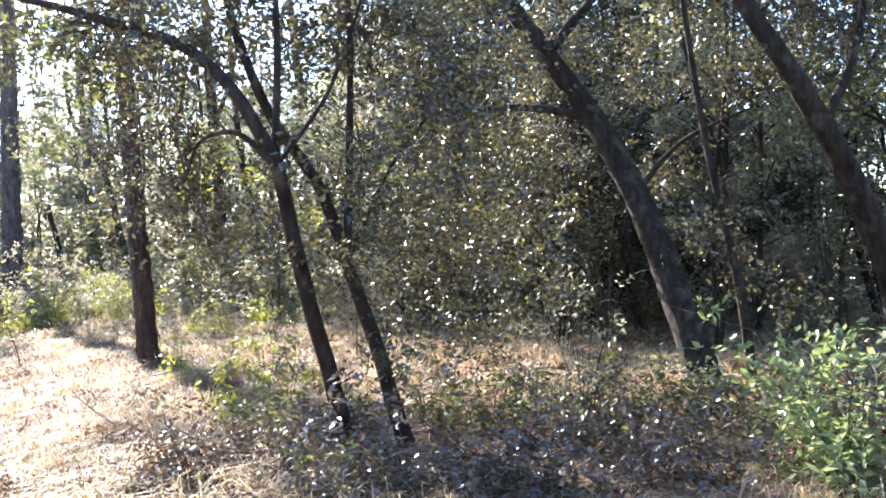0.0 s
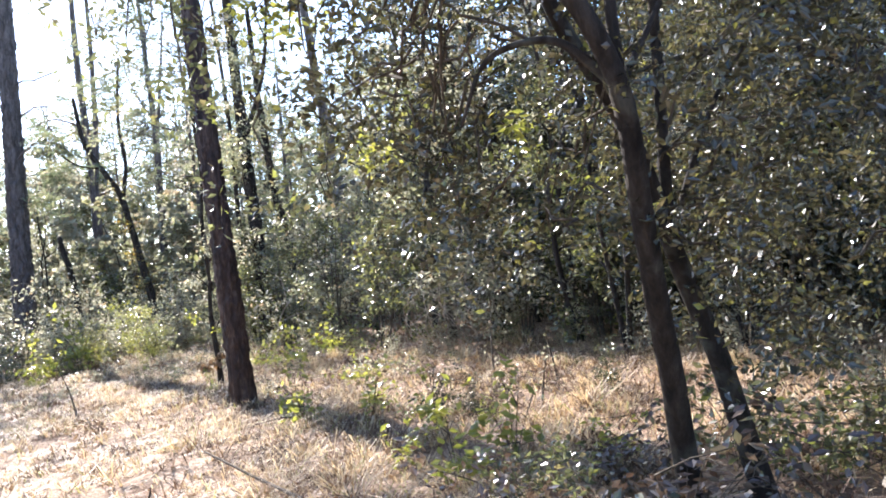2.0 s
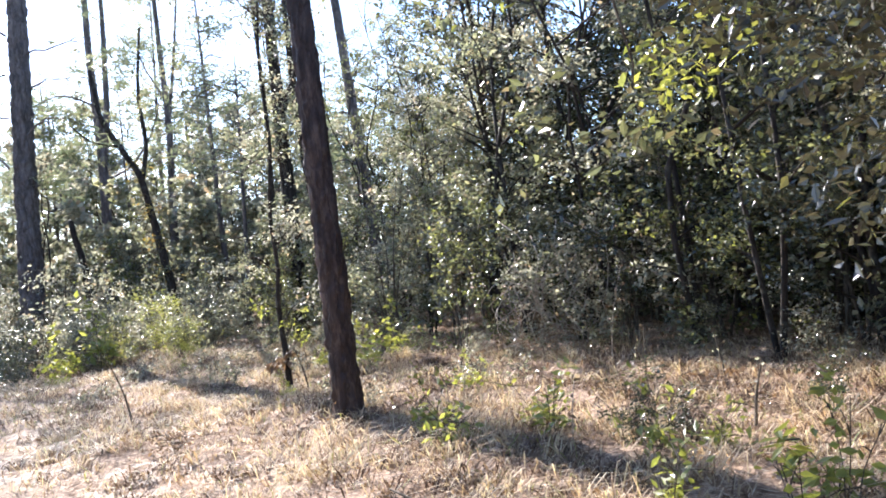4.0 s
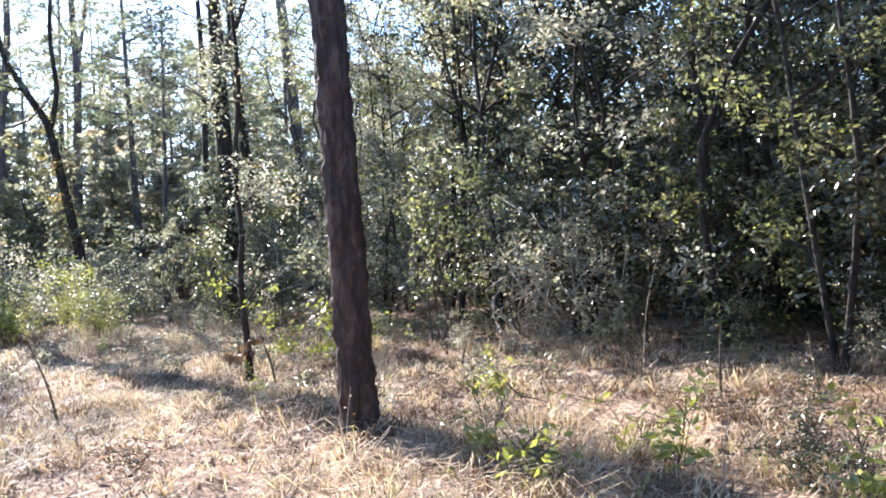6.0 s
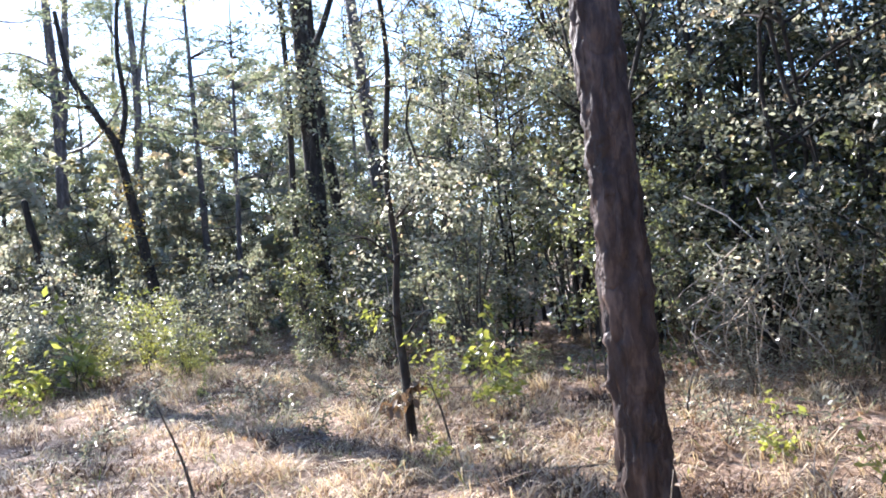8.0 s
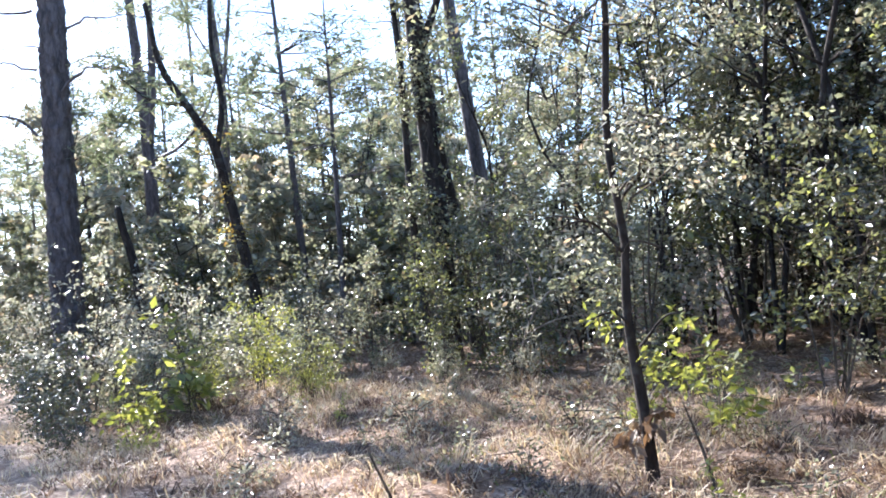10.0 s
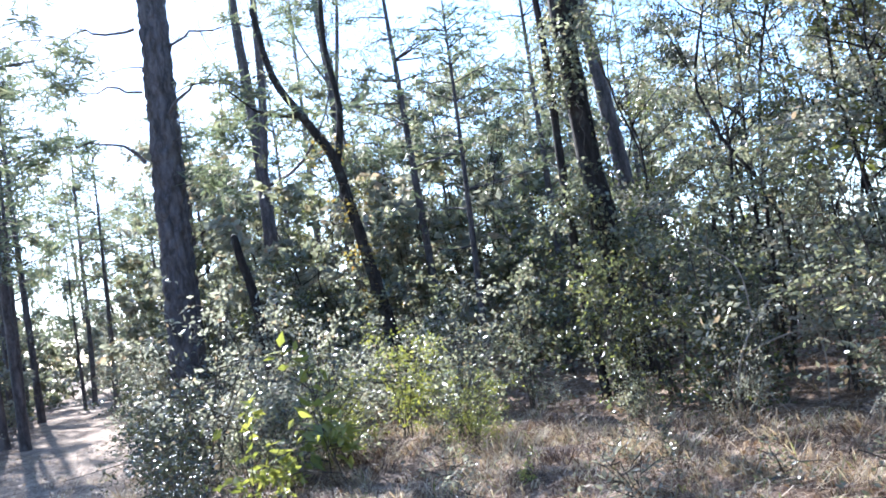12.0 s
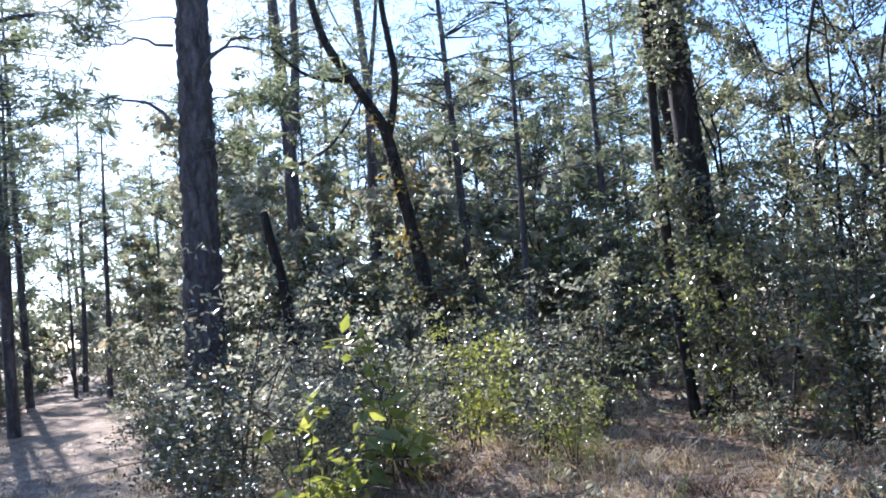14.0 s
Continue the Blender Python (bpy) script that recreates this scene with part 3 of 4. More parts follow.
foliage(young, [(-0.8, 0, 3.3), (-1.0, 0.1, 4.1), (-0.5, 0, 4.8), (-0.9, 0, 5.5), (0.3, 0, 3.6), (0.5, 0, 5.0), (-0.4, 0, 2.9), (0.1, 0, 6.2), (-0.6, 0.2, 6.4)], [0.45, 0.55, 0.6, 0.55, 0.4, 0.55, 0.3, 0.7, 0.6], 3200, OLIVE, 0.065, 0.032, 24, part_name="crown", limb_from=[(0, 0, 3.0), (0.02, 0, 4.0), (0.05, 0, 5.0), (0.06, 0, 6.0)])
foliage(young, [(-0.3, -0.16, 1.1), (0.08, -0.1, 0.85), (0.22, -0.1, 0.7), (0.3, -0.1, 1.05)], [0.14, 0.14, 0.15, 0.13], 110, BRIGHT, 0.065, 0.032, 22, twigs=False, part_name="bright_leaves", mode="clump")
foliage(young, [(-0.07, -0.12, 0.42), (-0.16, -0.14, 0.34), (0.05, -0.1, 0.5)], [0.12, 0.1, 0.08], 60, DEAD, 0.11, 0.06, 23, droop=1.2, twigs=False, part_name="dead_leaves", mode="clump")

# trees standing in the thicket
twin = stem_tree("twin_pine", -12.84, 31.46, "dark twin-stemmed pine above the bushes", [
    ([(0, 0, -0.1), (0.1, 0, 3), (0.12, 0.1, 5.5), (0.0, 0.1, 9), (0.0, 0.3, 14)], 0.2, 0.06, "trunk"),
    ([(0.12, 0.1, 5.2), (0.36, 0, 6.6), (0.5, 0, 9), (0.5, 0.2, 13)], 0.11, 0.05, "stem"), ([(0.1, 0.1, 5.0), (1.0, -0.2, 5.3), (1.8, -0.4, 6.2), (2.2, -0.3, 7.4)], 0.045, 0.015, "limb"),
    ([(0.4, 0, 7.2), (-0.9, -0.3, 7.7), (-1.8, -0.3, 7.4)], 0.04, 0.012, "limb")], GREY_BARK, 14)
foliage(twin, [(0.3, 0, 8.6), (-0.9, 0, 8.8), (1.2, 0, 8.8), (0, 0, 10.5), (1.8, 0, 7.6), (-1.8, 0, 7.8)], [1.1, 1.1, 1.1, 1.6, 0.9, 0.8], 1100, NEEDLE, 0.26, 0.026, 31, mode="clump", part_name="needles", limb_from=[(0.2, 0, 8), (0, 0, 9.5), (2, -0.3, 7.4), (-1.6, -0.3, 7.5)])
gt_ = stem_tree("pine_tree", -11.5, 34.5, "slim grey pine with high branches in the thicket", [
    ([(0, 0, -0.1), (0.05, 0, 4), (0.2, -0.1, 7), (0.1, 0, 10), (0, 0, 15)], 0.17, 0.05, "trunk"), ([(0.18, -0.1, 7), (0.55, -0.2, 9), (0.9, 0, 12)], 0.07, 0.03, "stem"),
    ([(0.15, 0, 8), (-0.5, 0, 9.3), (-0.9, 0, 11)], 0.035, 0.012, "limb")], GREY_BARK, 12, group="pines")
foliage(gt_, [(0.2, 0, 9.8), (1.2, 0, 10.4), (-0.9, 0, 10.2), (0, 0, 12), (1.6, 0, 8.8), (-1.4, 0, 9.0)], [1.2, 1.1, 1.1, 1.6, 0.8, 0.7], 2300, NEEDLE, 0.26, 0.028, 32, mode="clump", part_name="needles", limb_from=[(0.2, 0, 9), (1, 0, 11), (-1, 0, 10)])
gy_ = stem_tree("bent_oak", -9.38, 26.12, "dark crooked oak with broken knee and bare limbs", [
    ([(0, 0, -0.1), (-0.08, 0, 1.2), (-0.3, -0.1, 2.6), (-0.45, -0.2, 3.6), (-0.55, -0.3, 4.2), (-0.85, -0.4, 4.8), (-1.3, -0.4, 5.6), (-1.6, -0.2, 7)], 0.13, 0.045, "trunk"),
    ([(-0.52, -0.3, 4.1), (-0.35, -0.3, 4.9), (-0.45, -0.2, 6.2), (-0.3, -0.1, 8)], 0.06, 0.03, "stem"), ([(-1.0, -0.4, 5.0), (-1.6, -0.4, 5.15), (-2.1, -0.5, 5.6)], 0.04, 0.012, "limb")], OAK_BARK, 14)
foliage(gy_, [(-0.3, -0.2, 2.6), (-0.4, -0.3, 3.4), (-0.2, 0, 1.8), (-0.7, -0.2, 4.4)], [0.4, 0.4, 0.45, 0.4], 420, YELLOW, 0.09, 0.045, 33, mode="clump", part_name="yellow_leaves", limb_from=[(-0.3, -0.1, 2.6), (-0.5, -0.2, 3.8)])
foliage(gy_, [(-0.2, -0.3, 1.4), (-0.5, -0.2, 2.2), (0.3, 0.1, 1.8), (-0.8, 0, 2.9), (-0.1, 0.1, 3.1)], [0.6, 0.55, 0.6, 0.5, 0.5], 800, OLIVE, 0.085, 0.045, 38, part_name="green_leaves", limb_from=[(-0.2, 0, 1.8), (-0.45, -0.2, 3.4)])
foliage(gy_, [(-1.5, -0.3, 6.0), (-2.1, -0.4, 5.8), (-0.4, -0.2, 6.4), (-0.3, -0.1, 7.6), (-1.5, -0.2, 7.0)], [0.6, 0.5, 0.6, 0.7, 0.7], 500, OLIVE, 0.09, 0.045, 39, part_name="upper_leaves", limb_from=[(-1.4, -0.4, 5.8), (-0.4, -0.2, 6.4)])
stem_tree("broken_stub", -11.84, 27.1, "short dark leaning dead trunk in bushes", [([(0, 0, -0.1), (-0.05, 0, 1.2), (-0.13, -0.1, 2.4), (-0.25, -0.2, 3.1), (-0.3, -0.2, 3.4)], 0.12, 0.07, "trunk")], OAK_BARK, 12)
hv = stem_tree("vine_clad_tree", -6.04, 23.81, "dark trunk wrapped in climbing leafy vines", [
    ([(0, 0, -0.1), (0.02, 0, 2), (-0.05, 0, 5), (-0.1, 0.05, 8), (-0.15, 0.1, 13)], 0.19, 0.08, "trunk"), ([(-0.3, 0, -0.1), (-0.4, 0, 2), (-0.36, 0, 5), (-0.5, 0, 9)], 0.07, 0.035, "stem"),
    ([(-0.05, 0, 5), (0.6, -0.1, 6.6), (0.9, 0, 8.5)], 0.07, 0.03, "limb")], OAK_BARK, 14)
foliage(hv, [(-0.1 + 0.25 * math.sin(i * 2.1), 0.2 * math.cos(i * 1.7) - 0.1, 1.5 + i * 0.55) for i in range(15)], [0.42 + 0.16 * math.sin(i * 1.3) for i in range(15)], 5200, OLIVE, 0.085, 0.05, 34, mode="clump", part_name="vine_leaves",
        limb_from=[(-0.05, 0, 2), (-0.1, 0, 4), (-0.1, 0, 6), (-0.1, 0, 8)])
kk = stem_tree("pine_tree", -4.3, 31.24, "leaning bare pine trunk against the sky", [([(0, 0, -0.1), (-0.25, 0, 4), (-0.55, 0.1, 8), (-1.1, 0.2, 16)], 0.21, 0.1, "trunk"), ([(-0.5, 0.1, 7.4), (0.2, 0, 8.2), (0.7, 0, 8.4)], 0.03, 0.01, "limb")], GREY_BARK, 14, group="pines")
foliage(kk, [(-0.8, 0, 12), (-0.4, 0, 13.5), (-1.4, 0, 13)], [1.5, 1.5, 1.5], 2000, NEEDLE, 0.26, 0.035, 35, mode="clump", part_name="needles", limb_from=[(-0.8, 0.1, 12)])
k2 = stem_tree("vine_clad_tree", -5.5, 26.1, "dark crooked trunk hung with leafy vines", [([(0.1, 0, -0.1), (0, 0, 1.2), (-0.12, -0.1, 2.6), (-0.3, -0.2, 4), (-0.4, -0.3, 5.6), (-0.5, -0.3, 9)], 0.14, 0.06, "trunk")], OAK_BARK, 12)
foliage(k2, [(-0.2 - 0.04 * i, -0.2, 1.5 + i * 0.6) for i in range(12)], [0.4] * 12, 2600, OLIVE, 0.085, 0.05, 36, mode="clump", part_name="vine_leaves", limb_from=[(-0.12, -0.1, 2.6), (-0.4, -0.3, 5.6)])


# ---------------------------------------------------------------- the woods: kinds of plants, built once and copied
def shrub(name, label, h, w, count, mat, length, width, seed, stems=6, group="thicket shrubs"):
    """A shrub of several thin stems with leaves in uneven clumps from the ground up."""
    r = np.random.default_rng(seed)
    s = thing(name, 0, -40 - seed, label, "shrub", group, 0)
    bits, ends = [], []
    for _ in range(stems):
        a, lean = r.uniform(0, 6.28), r.uniform(0.15, 0.5) * w
        hh = h * r.uniform(0.6, 1.0)
        ln = spline([(r.normal() * 0.08, r.normal() * 0.08, -0.1), (math.cos(a) * lean * 0.35, math.sin(a) * lean * 0.35, hh * 0.45), (math.cos(a) * lean, math.sin(a) * lean, hh)], 8)
        stem = tube(ln, np.linspace(0.006 * h, 0.003, 8), 4 if h > 2 else 3)
        if h > 2:
            v, f = joined([stem])
            build("stem", v, f, TWIG_BARK, s)
        else:
            bits.append(stem)
        for j in range(5 if h > 2 else 3):
            b = ln[r.integers(2, 8)]
            o = r.normal(size=3) * [w * 0.28, w * 0.28, 0.12 * h]
            sl = limb_line(b, o, 0.1 * h, 0.08 * h, 4, r)
            bits.append(tube(sl, np.linspace(0.005 + 0.001 * h, 0.002, 4), 3))
            ends += [sl[3], sl[2]]
        ends += [ln[7], ln[5], ln[3]]
        for _ in range(3):
            aa, dd = r.uniform(0, 6.28), w * 0.42 * math.sqrt(r.uniform())
            ends.append(np.array([math.cos(aa) * dd, math.sin(aa) * dd, h * r.uniform(0.05, 0.4)]))
    v, f = joined(bits)
    stuff(build("twigwork", v, f, TWIG_BARK, s))
    ends = np.array(ends)
    ends[:, 2] = np.maximum(ends[:, 2], 0.08 * h)
    ends = ends[r.permutation(len(ends))[: int(len(ends) * (0.36 if h > 2 else 0.55))]]
    p = np.concatenate([sprays(ends, count // 2, 0.15 + 0.08 * h, r), clumped(ends, r.uniform(0.5, 1.2, len(ends)) * (0.09 * w + 0.07), count // 2, 0.8, r)])
    p[:, 2] = np.abs(p[:, 2]) + 0.02
    v, f = leaf_set(p, length, width, 0.15, 0.25, 0.25, r)
    stuff(build("leaves", v, [f], mat, s, False))
    return s


def wood_tree(name, label, h, count, mat, seed, low=0.25, stems=2, spread=1.4, r0=0.07, leaf=0.098):
    """A slim tree of the thicket: bent stems, thin limbs, loose see-through crown."""
    r = np.random.default_rng(seed)
    s = thing(name, 0, -40 - seed, label, "tree", "trees of the wood", 0)
    ends = []
    for k_ in range(stems):
        a, lean = r.uniform(0, 6.28), r.uniform(0.05, 0.16) * h
        pts = [(0.1 * k_, 0, -0.1)] + [(math.cos(a) * lean * u**1.5 + r.normal() * 0.03 * h, math.sin(a) * lean * u**1.5 + r.normal() * 0.03 * h, h * u) for u in (0.25, 0.5, 0.75, 1.0)]
        ln = spline(pts, 22)[[0, 1, 2, 3, 5, 7, 9, 11, 12, 13, 14, 15, 16, 17, 18, 19, 20, 21]]
        v, f = joined([tube(ln, np.interp(ln[:, 2], [0, h], [r0 * r.uniform(0.7, 1), 0.012]), 7)])
        build("trunk" if k_ == 0 else "stem", v, f, OAK_BARK, s)
        for _ in range(12):
            i = r.integers(int(low * 17), 18)
            aa = r.uniform(0, 6.28)
            reach = spread * r.uniform(0.4, 1.0)
            sl = limb_line(ln[i], (math.cos(aa) * reach, math.sin(aa) * reach, 0), 0.7 * reach, 0.2, 6, r)
            v, f = joined([tube(sl, np.linspace(0.022, 0.005, 6), 4)])
            build("limb", v, f, OAK_BARK, s)
            ends += [sl[5], sl[4], sl[3]]
    ends = np.array(ends)[r.permutation(len(ends))[: int(len(ends) * 0.6)]]
    p = np.concatenate([sprays(ends, count // 2, 0.42, r), clumped(ends, r.uniform(0.2, 0.6, len(ends)), count // 2, 0.7, r)])
    v, f = leaf_set(p, length=leaf, width=leaf * 0.54, droop=0.3, up=0.2, fold=0.25, r=r)
    stuff(build("crown", v, [f], mat, s, False))
    return s


EDGE_X = np.array([-40, -9.3, -7.9, -6.2, -5.2, -3.8, -3.2, -0.6, 0.9, 4.6, 9, 20.0])
EDGE_Y = np.array([60, 26, 22.9, 21.3, 20.0, 18.7, 17.3, 16, 13.9, 11.7, 9.5, 5.0])
STANDING = [(-4.21, 12.18), (-13.09, 26.26), (-0.74, 6.47), (-0.34, 6.52), (2.38, 7.85), (4.6, 8.6), (-5.19, 15.25), (-12.84, 31.46), (-11.5, 34.5), (-9.38, 26.12), (-6.04, 23.81), (-4.3, 31.24), (-5.5, 26.1)]


def trail_off(x, y):
    return x + 0.5 * y + 2.1


def free(x, y, near):
    return all((x - a) ** 2 + (y - b) ** 2 > near**2 for a, b in STANDING)


def planted(protos, spots, low, high, seed):
    """Copies of the kinds at the spots, turned and scaled; the first ones take the places of the originals."""
    r = np.random.default_rng(seed)
    used = set()
    for x, y, big in spots:
        i = int(r.integers(len(protos)))
        s = big * r.uniform(low, high)
        m = Matrix.Translation((x, y, float(gz(x, y)))) @ Matrix.Rotation(r.uniform(0, 6.28), 4, "Z") @ Matrix.Diagonal((s * r.uniform(0.85, 1.15), s * r.uniform(0.85, 1.15), s, 1))
        if i not in used:
            used.add(i)
            protos[i].matrix_basis = m
        else:
            base = protos[i].scale.copy()
            protos[i].scale = (1, 1, 1)
            copy_thing(protos[i], m)
            protos[i].scale = base
    for i, p in enumerate(protos):
        if i not in used:
            p.matrix_basis = Matrix.Translation((30 + 2 * i, 20, 0))


def scatter(n, x0, x1, y0, y1, gap, ok, seed, big=lambda x, y: 1.0):
    r = np.random.default_rng(seed)
    got = []
    for _ in range(n * 40):
        if len(got) >= n:
            break
        x, y = r.uniform(x0, x1), r.uniform(y0, y1)
        if ok(x, y) and free(x, y, 0.5) and all((x - a) ** 2 + (y - b) ** 2 > gap**2 for a, b, _ in got):
            got.append((x, y, big(x, y)))
    return got


def behind(x, y):
    """How far a place lies behind the edge of the clearing."""
    return y - np.interp(x, EDGE_X, EDGE_Y)


tall = [shrub("evergreen_shrub", "tall dense evergreen shrub with small glossy leaves", 3.6, 2.6, 2150, OLIVE, 0.105, 0.058, 41, 6),
        shrub("evergreen_shrub", "tall grey-green shrub of the thicket", 3.2, 2.8, 2350, GREY, 0.1, 0.054, 42, 6),
        shrub("evergreen_shrub", "tall loose olive-green shrub at the wood's edge", 4.0, 2.4, 2150, OLIVE, 0.105, 0.054, 43, 6),
        shrub("evergreen_shrub", "tall dense dark shrub in the wood's shade", 3.4, 3.0, 2250, OAK, 0.105, 0.058, 44, 7)]
rank = [(float(x), float(np.interp(x, EDGE_X, EDGE_Y)) + (1.6 if x < -4.6 else 0.9) + 0.5 * math.sin(x * 3.1), 0.54 if x < -4.2 else 0.7 if -3.6 < x < -0.9 else 1.0) for x in np.arange(-8.5, 9, 1.15)]
fill = scatter(58, -16, 9, 14, 36, 1.35, lambda x, y: behind(x, y) > 1.6 and trail_off(x, y) > 2.0, 51, lambda x, y: 0.76 + min(0.06 * max(0, behind(x, y)), 0.32) + (0.35 if x > -2 else 0))
fill += scatter(14, -24, -13.5, 28.5, 41, 1.4, lambda x, y: trail_off(x, y) > 2.2, 69, lambda x, y: 0.95)
fill += scatter(16, -36, -19, 31, 46, 1.5, lambda x, y: -10 < trail_off(x, y) < -2.6, 70, lambda x, y: 0.75)
planted(tall, rank + fill, 0.75, 1.2, 52)

trees = [wood_tree("wood_tree", "slim evergreen tree with bent stems and loose crown", 8.5, 5700, OLIVE, 61, 0.1, 2, 1.6, 0.05, 0.092),
         wood_tree("wood_tree", "slim oak of the thicket with thin limbs", 9.5, 5700, OAK, 62, 0.1, 2, 1.9, 0.06, 0.092),
         wood_tree("wood_tree", "slender many-stemmed tree with grey-green leaves", 7, 5600, GREY, 63, 0.08, 3, 1.4, 0.04, 0.08),
         wood_tree("wood_tree", "tall thin tree with sparse high leaves", 10.5, 4200, OLIVE, 64, 0.2, 2, 1.8, 0.06)]
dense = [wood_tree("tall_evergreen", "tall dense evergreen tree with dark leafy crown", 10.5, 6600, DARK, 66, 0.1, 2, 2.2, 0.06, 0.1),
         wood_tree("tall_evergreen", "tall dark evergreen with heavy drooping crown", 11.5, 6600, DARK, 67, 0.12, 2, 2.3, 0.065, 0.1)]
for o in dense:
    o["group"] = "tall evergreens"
# the four with x below -16 stand left of view, added to shade the trail
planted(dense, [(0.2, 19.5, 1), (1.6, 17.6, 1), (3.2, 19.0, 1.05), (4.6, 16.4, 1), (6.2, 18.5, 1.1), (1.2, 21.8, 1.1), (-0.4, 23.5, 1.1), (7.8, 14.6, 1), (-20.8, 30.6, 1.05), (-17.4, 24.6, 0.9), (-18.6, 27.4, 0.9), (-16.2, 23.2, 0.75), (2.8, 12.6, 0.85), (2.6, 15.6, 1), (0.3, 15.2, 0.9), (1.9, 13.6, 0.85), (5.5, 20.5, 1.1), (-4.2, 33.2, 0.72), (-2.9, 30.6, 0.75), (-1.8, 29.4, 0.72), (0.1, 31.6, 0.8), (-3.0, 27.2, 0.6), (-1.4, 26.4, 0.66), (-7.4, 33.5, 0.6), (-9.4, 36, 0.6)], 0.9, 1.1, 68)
right = scatter(16, -2, 10, 12, 26, 1.2, lambda x, y: behind(x, y) > 0.8, 53, lambda x, y: 1.05)
left = scatter(7, -26, -5, 30, 46, 2.2, lambda x, y: behind(x, y) > 3 and trail_off(x, y) > 2.5, 54, lambda x, y: 0.72)
# (-18, 22.5) and (-24, 33.5) are unseen, added as shade for the trail
planted(trees, [(-1.5, 19.2, 0.85), (-1.9, 20.8, 0.9), (-3.1, 21.5, 0.8), (-2.6, 22.8, 0.85), (-3.6, 24.6, 0.8), (-1.6, 24, 1.0), (-0.6, 21.5, 0.9), (-3.0, 28, 0.95), (-4.7, 28.0, 0.7), (0.6, 13.6, 0.75), (4.2, 12.0, 0.9), (6.6, 10.6, 0.9), (2.4, 14.4, 0.95), (3.2, 10.4, 0.85), (5.4, 9.6, 0.9), (1.6, 11.9, 0.8), (6.2, 12.4, 1.0), (3.6, 13.6, 1.0), (-0.8, 17.2, 1.0), (7.5, 8.6, 0.9), (-18, 22.5, 1.0), (-24, 33.5, 1.2)] + right + left, 0.8, 1.2, 55)

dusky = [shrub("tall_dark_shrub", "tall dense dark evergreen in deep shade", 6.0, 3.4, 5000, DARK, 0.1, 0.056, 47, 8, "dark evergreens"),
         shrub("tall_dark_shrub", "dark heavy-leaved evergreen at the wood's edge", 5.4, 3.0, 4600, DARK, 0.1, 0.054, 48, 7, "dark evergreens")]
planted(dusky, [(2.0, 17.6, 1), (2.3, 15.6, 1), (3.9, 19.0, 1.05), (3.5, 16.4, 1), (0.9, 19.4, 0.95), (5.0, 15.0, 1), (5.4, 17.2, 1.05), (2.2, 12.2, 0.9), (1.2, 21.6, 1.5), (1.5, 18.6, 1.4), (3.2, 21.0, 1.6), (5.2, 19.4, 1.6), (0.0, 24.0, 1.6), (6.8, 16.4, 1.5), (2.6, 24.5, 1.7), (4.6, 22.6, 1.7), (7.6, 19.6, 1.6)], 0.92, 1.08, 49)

hazy = [wood_tree("background_tree", "leafy grey-green tree deeper in the wood", 9, 2100, OLIVE, 74, 0.08, 1, 2.2, 0.06, 0.2),
        wood_tree("background_tree", "leafy olive tree deeper in the wood", 8, 2100, GREY, 75, 0.06, 1, 2.2, 0.06, 0.19)]
for o in hazy:
    o["group"] = "background trees"
planted(hazy, [(-33 - 2.1 * i + 0.8 * math.sin(7 * i), 56 + 2.5 * math.sin(4.1 * i) + 1.2 * i, 1.25) for i in range(9)] + [(-25 - 1.1 * i, 60 + 2 * math.sin(3 * i), 1.1) for i in range(7)] + scatter(12, -17, -3, 38.5, 46, 1.6, lambda x, y: True, 80, lambda x, y: 0.95) + scatter(28, -23, 3, 32, 50, 2.0, lambda x, y: trail_off(x, y) > 3.0, 76, lambda x, y: 0.7 + 0.012 * (y - 32)), 0.75, 1.2, 77)

pines = [pine("far_pine", 0, -90, 11, 0.1, (0.3, 0.2), "thin straight pine of the distant wood", GREY_BARK, seed=71, crown_from=0.36, leaves=1700, crown_r=2.4),
         pine("far_pine", 0, -93, 13, 0.12, (-0.4, 0.1), "tall slim pine with high needles in the distance", GREY_BARK, seed=72, crown_from=0.4, leaves=1800, crown_r=2.6),
         pine("far_pine", 0, -96, 9, 0.08, (0.2, -0.2), "young thin pine in the distance", GREY_BARK, seed=73, crown_from=0.3, leaves=1500, crown_r=2.0)]
spots = [(-19.9, 32.7, 0.85), (-23.5, 42.7, 0.95), (-22.8, 46.6, 0.9), (-25, 46.4, 1), (-20.6, 44, 0.8), (-21.5, 41, 0.75), (-18.4, 42, 0.9), (-13.3, 36, 0.9), (-8.1, 28.7, 0.85), (-6.3, 31, 0.9), (-9, 31, 0.85), (-25.7, 36, 1.1)]
# (-17.9, 29.3) and (-18.3, 27.6) are added for their shade on the trail's bushes
spots += [(-10.5, 38, 0.95), (-8.8, 36.5, 0.9), (-12.2, 41, 1.05), (-7.2, 40, 1.0), (-14.5, 44, 1.1), (-6, 44, 1.1), (-17.9, 29.3, 0.85), (-18.3, 27.6, 0.75), (-18.9, 30.2, 1.0), (-20.3, 31.6, 1.15), (-22.5, 38, 1.1), (-27, 44, 1.1), (-24.4, 39.4, 1.0), (-26.2, 42.2, 1.05), (-23.4, 36.8, 0.95), (-28.2, 47, 1.2), (-25.4, 37.8, 1.0)]
spots += scatter(45, -56, 2, 34, 70, 2.1, lambda x, y: (abs(trail_off(x, y)) > 2.5 or y > 52) and not (-16 < x < -10 and y < 40), 56, lambda x, y: 1.0 + 0.01 * (y - 34))
planted(pines, spots, 0.8, 1.15, 57)
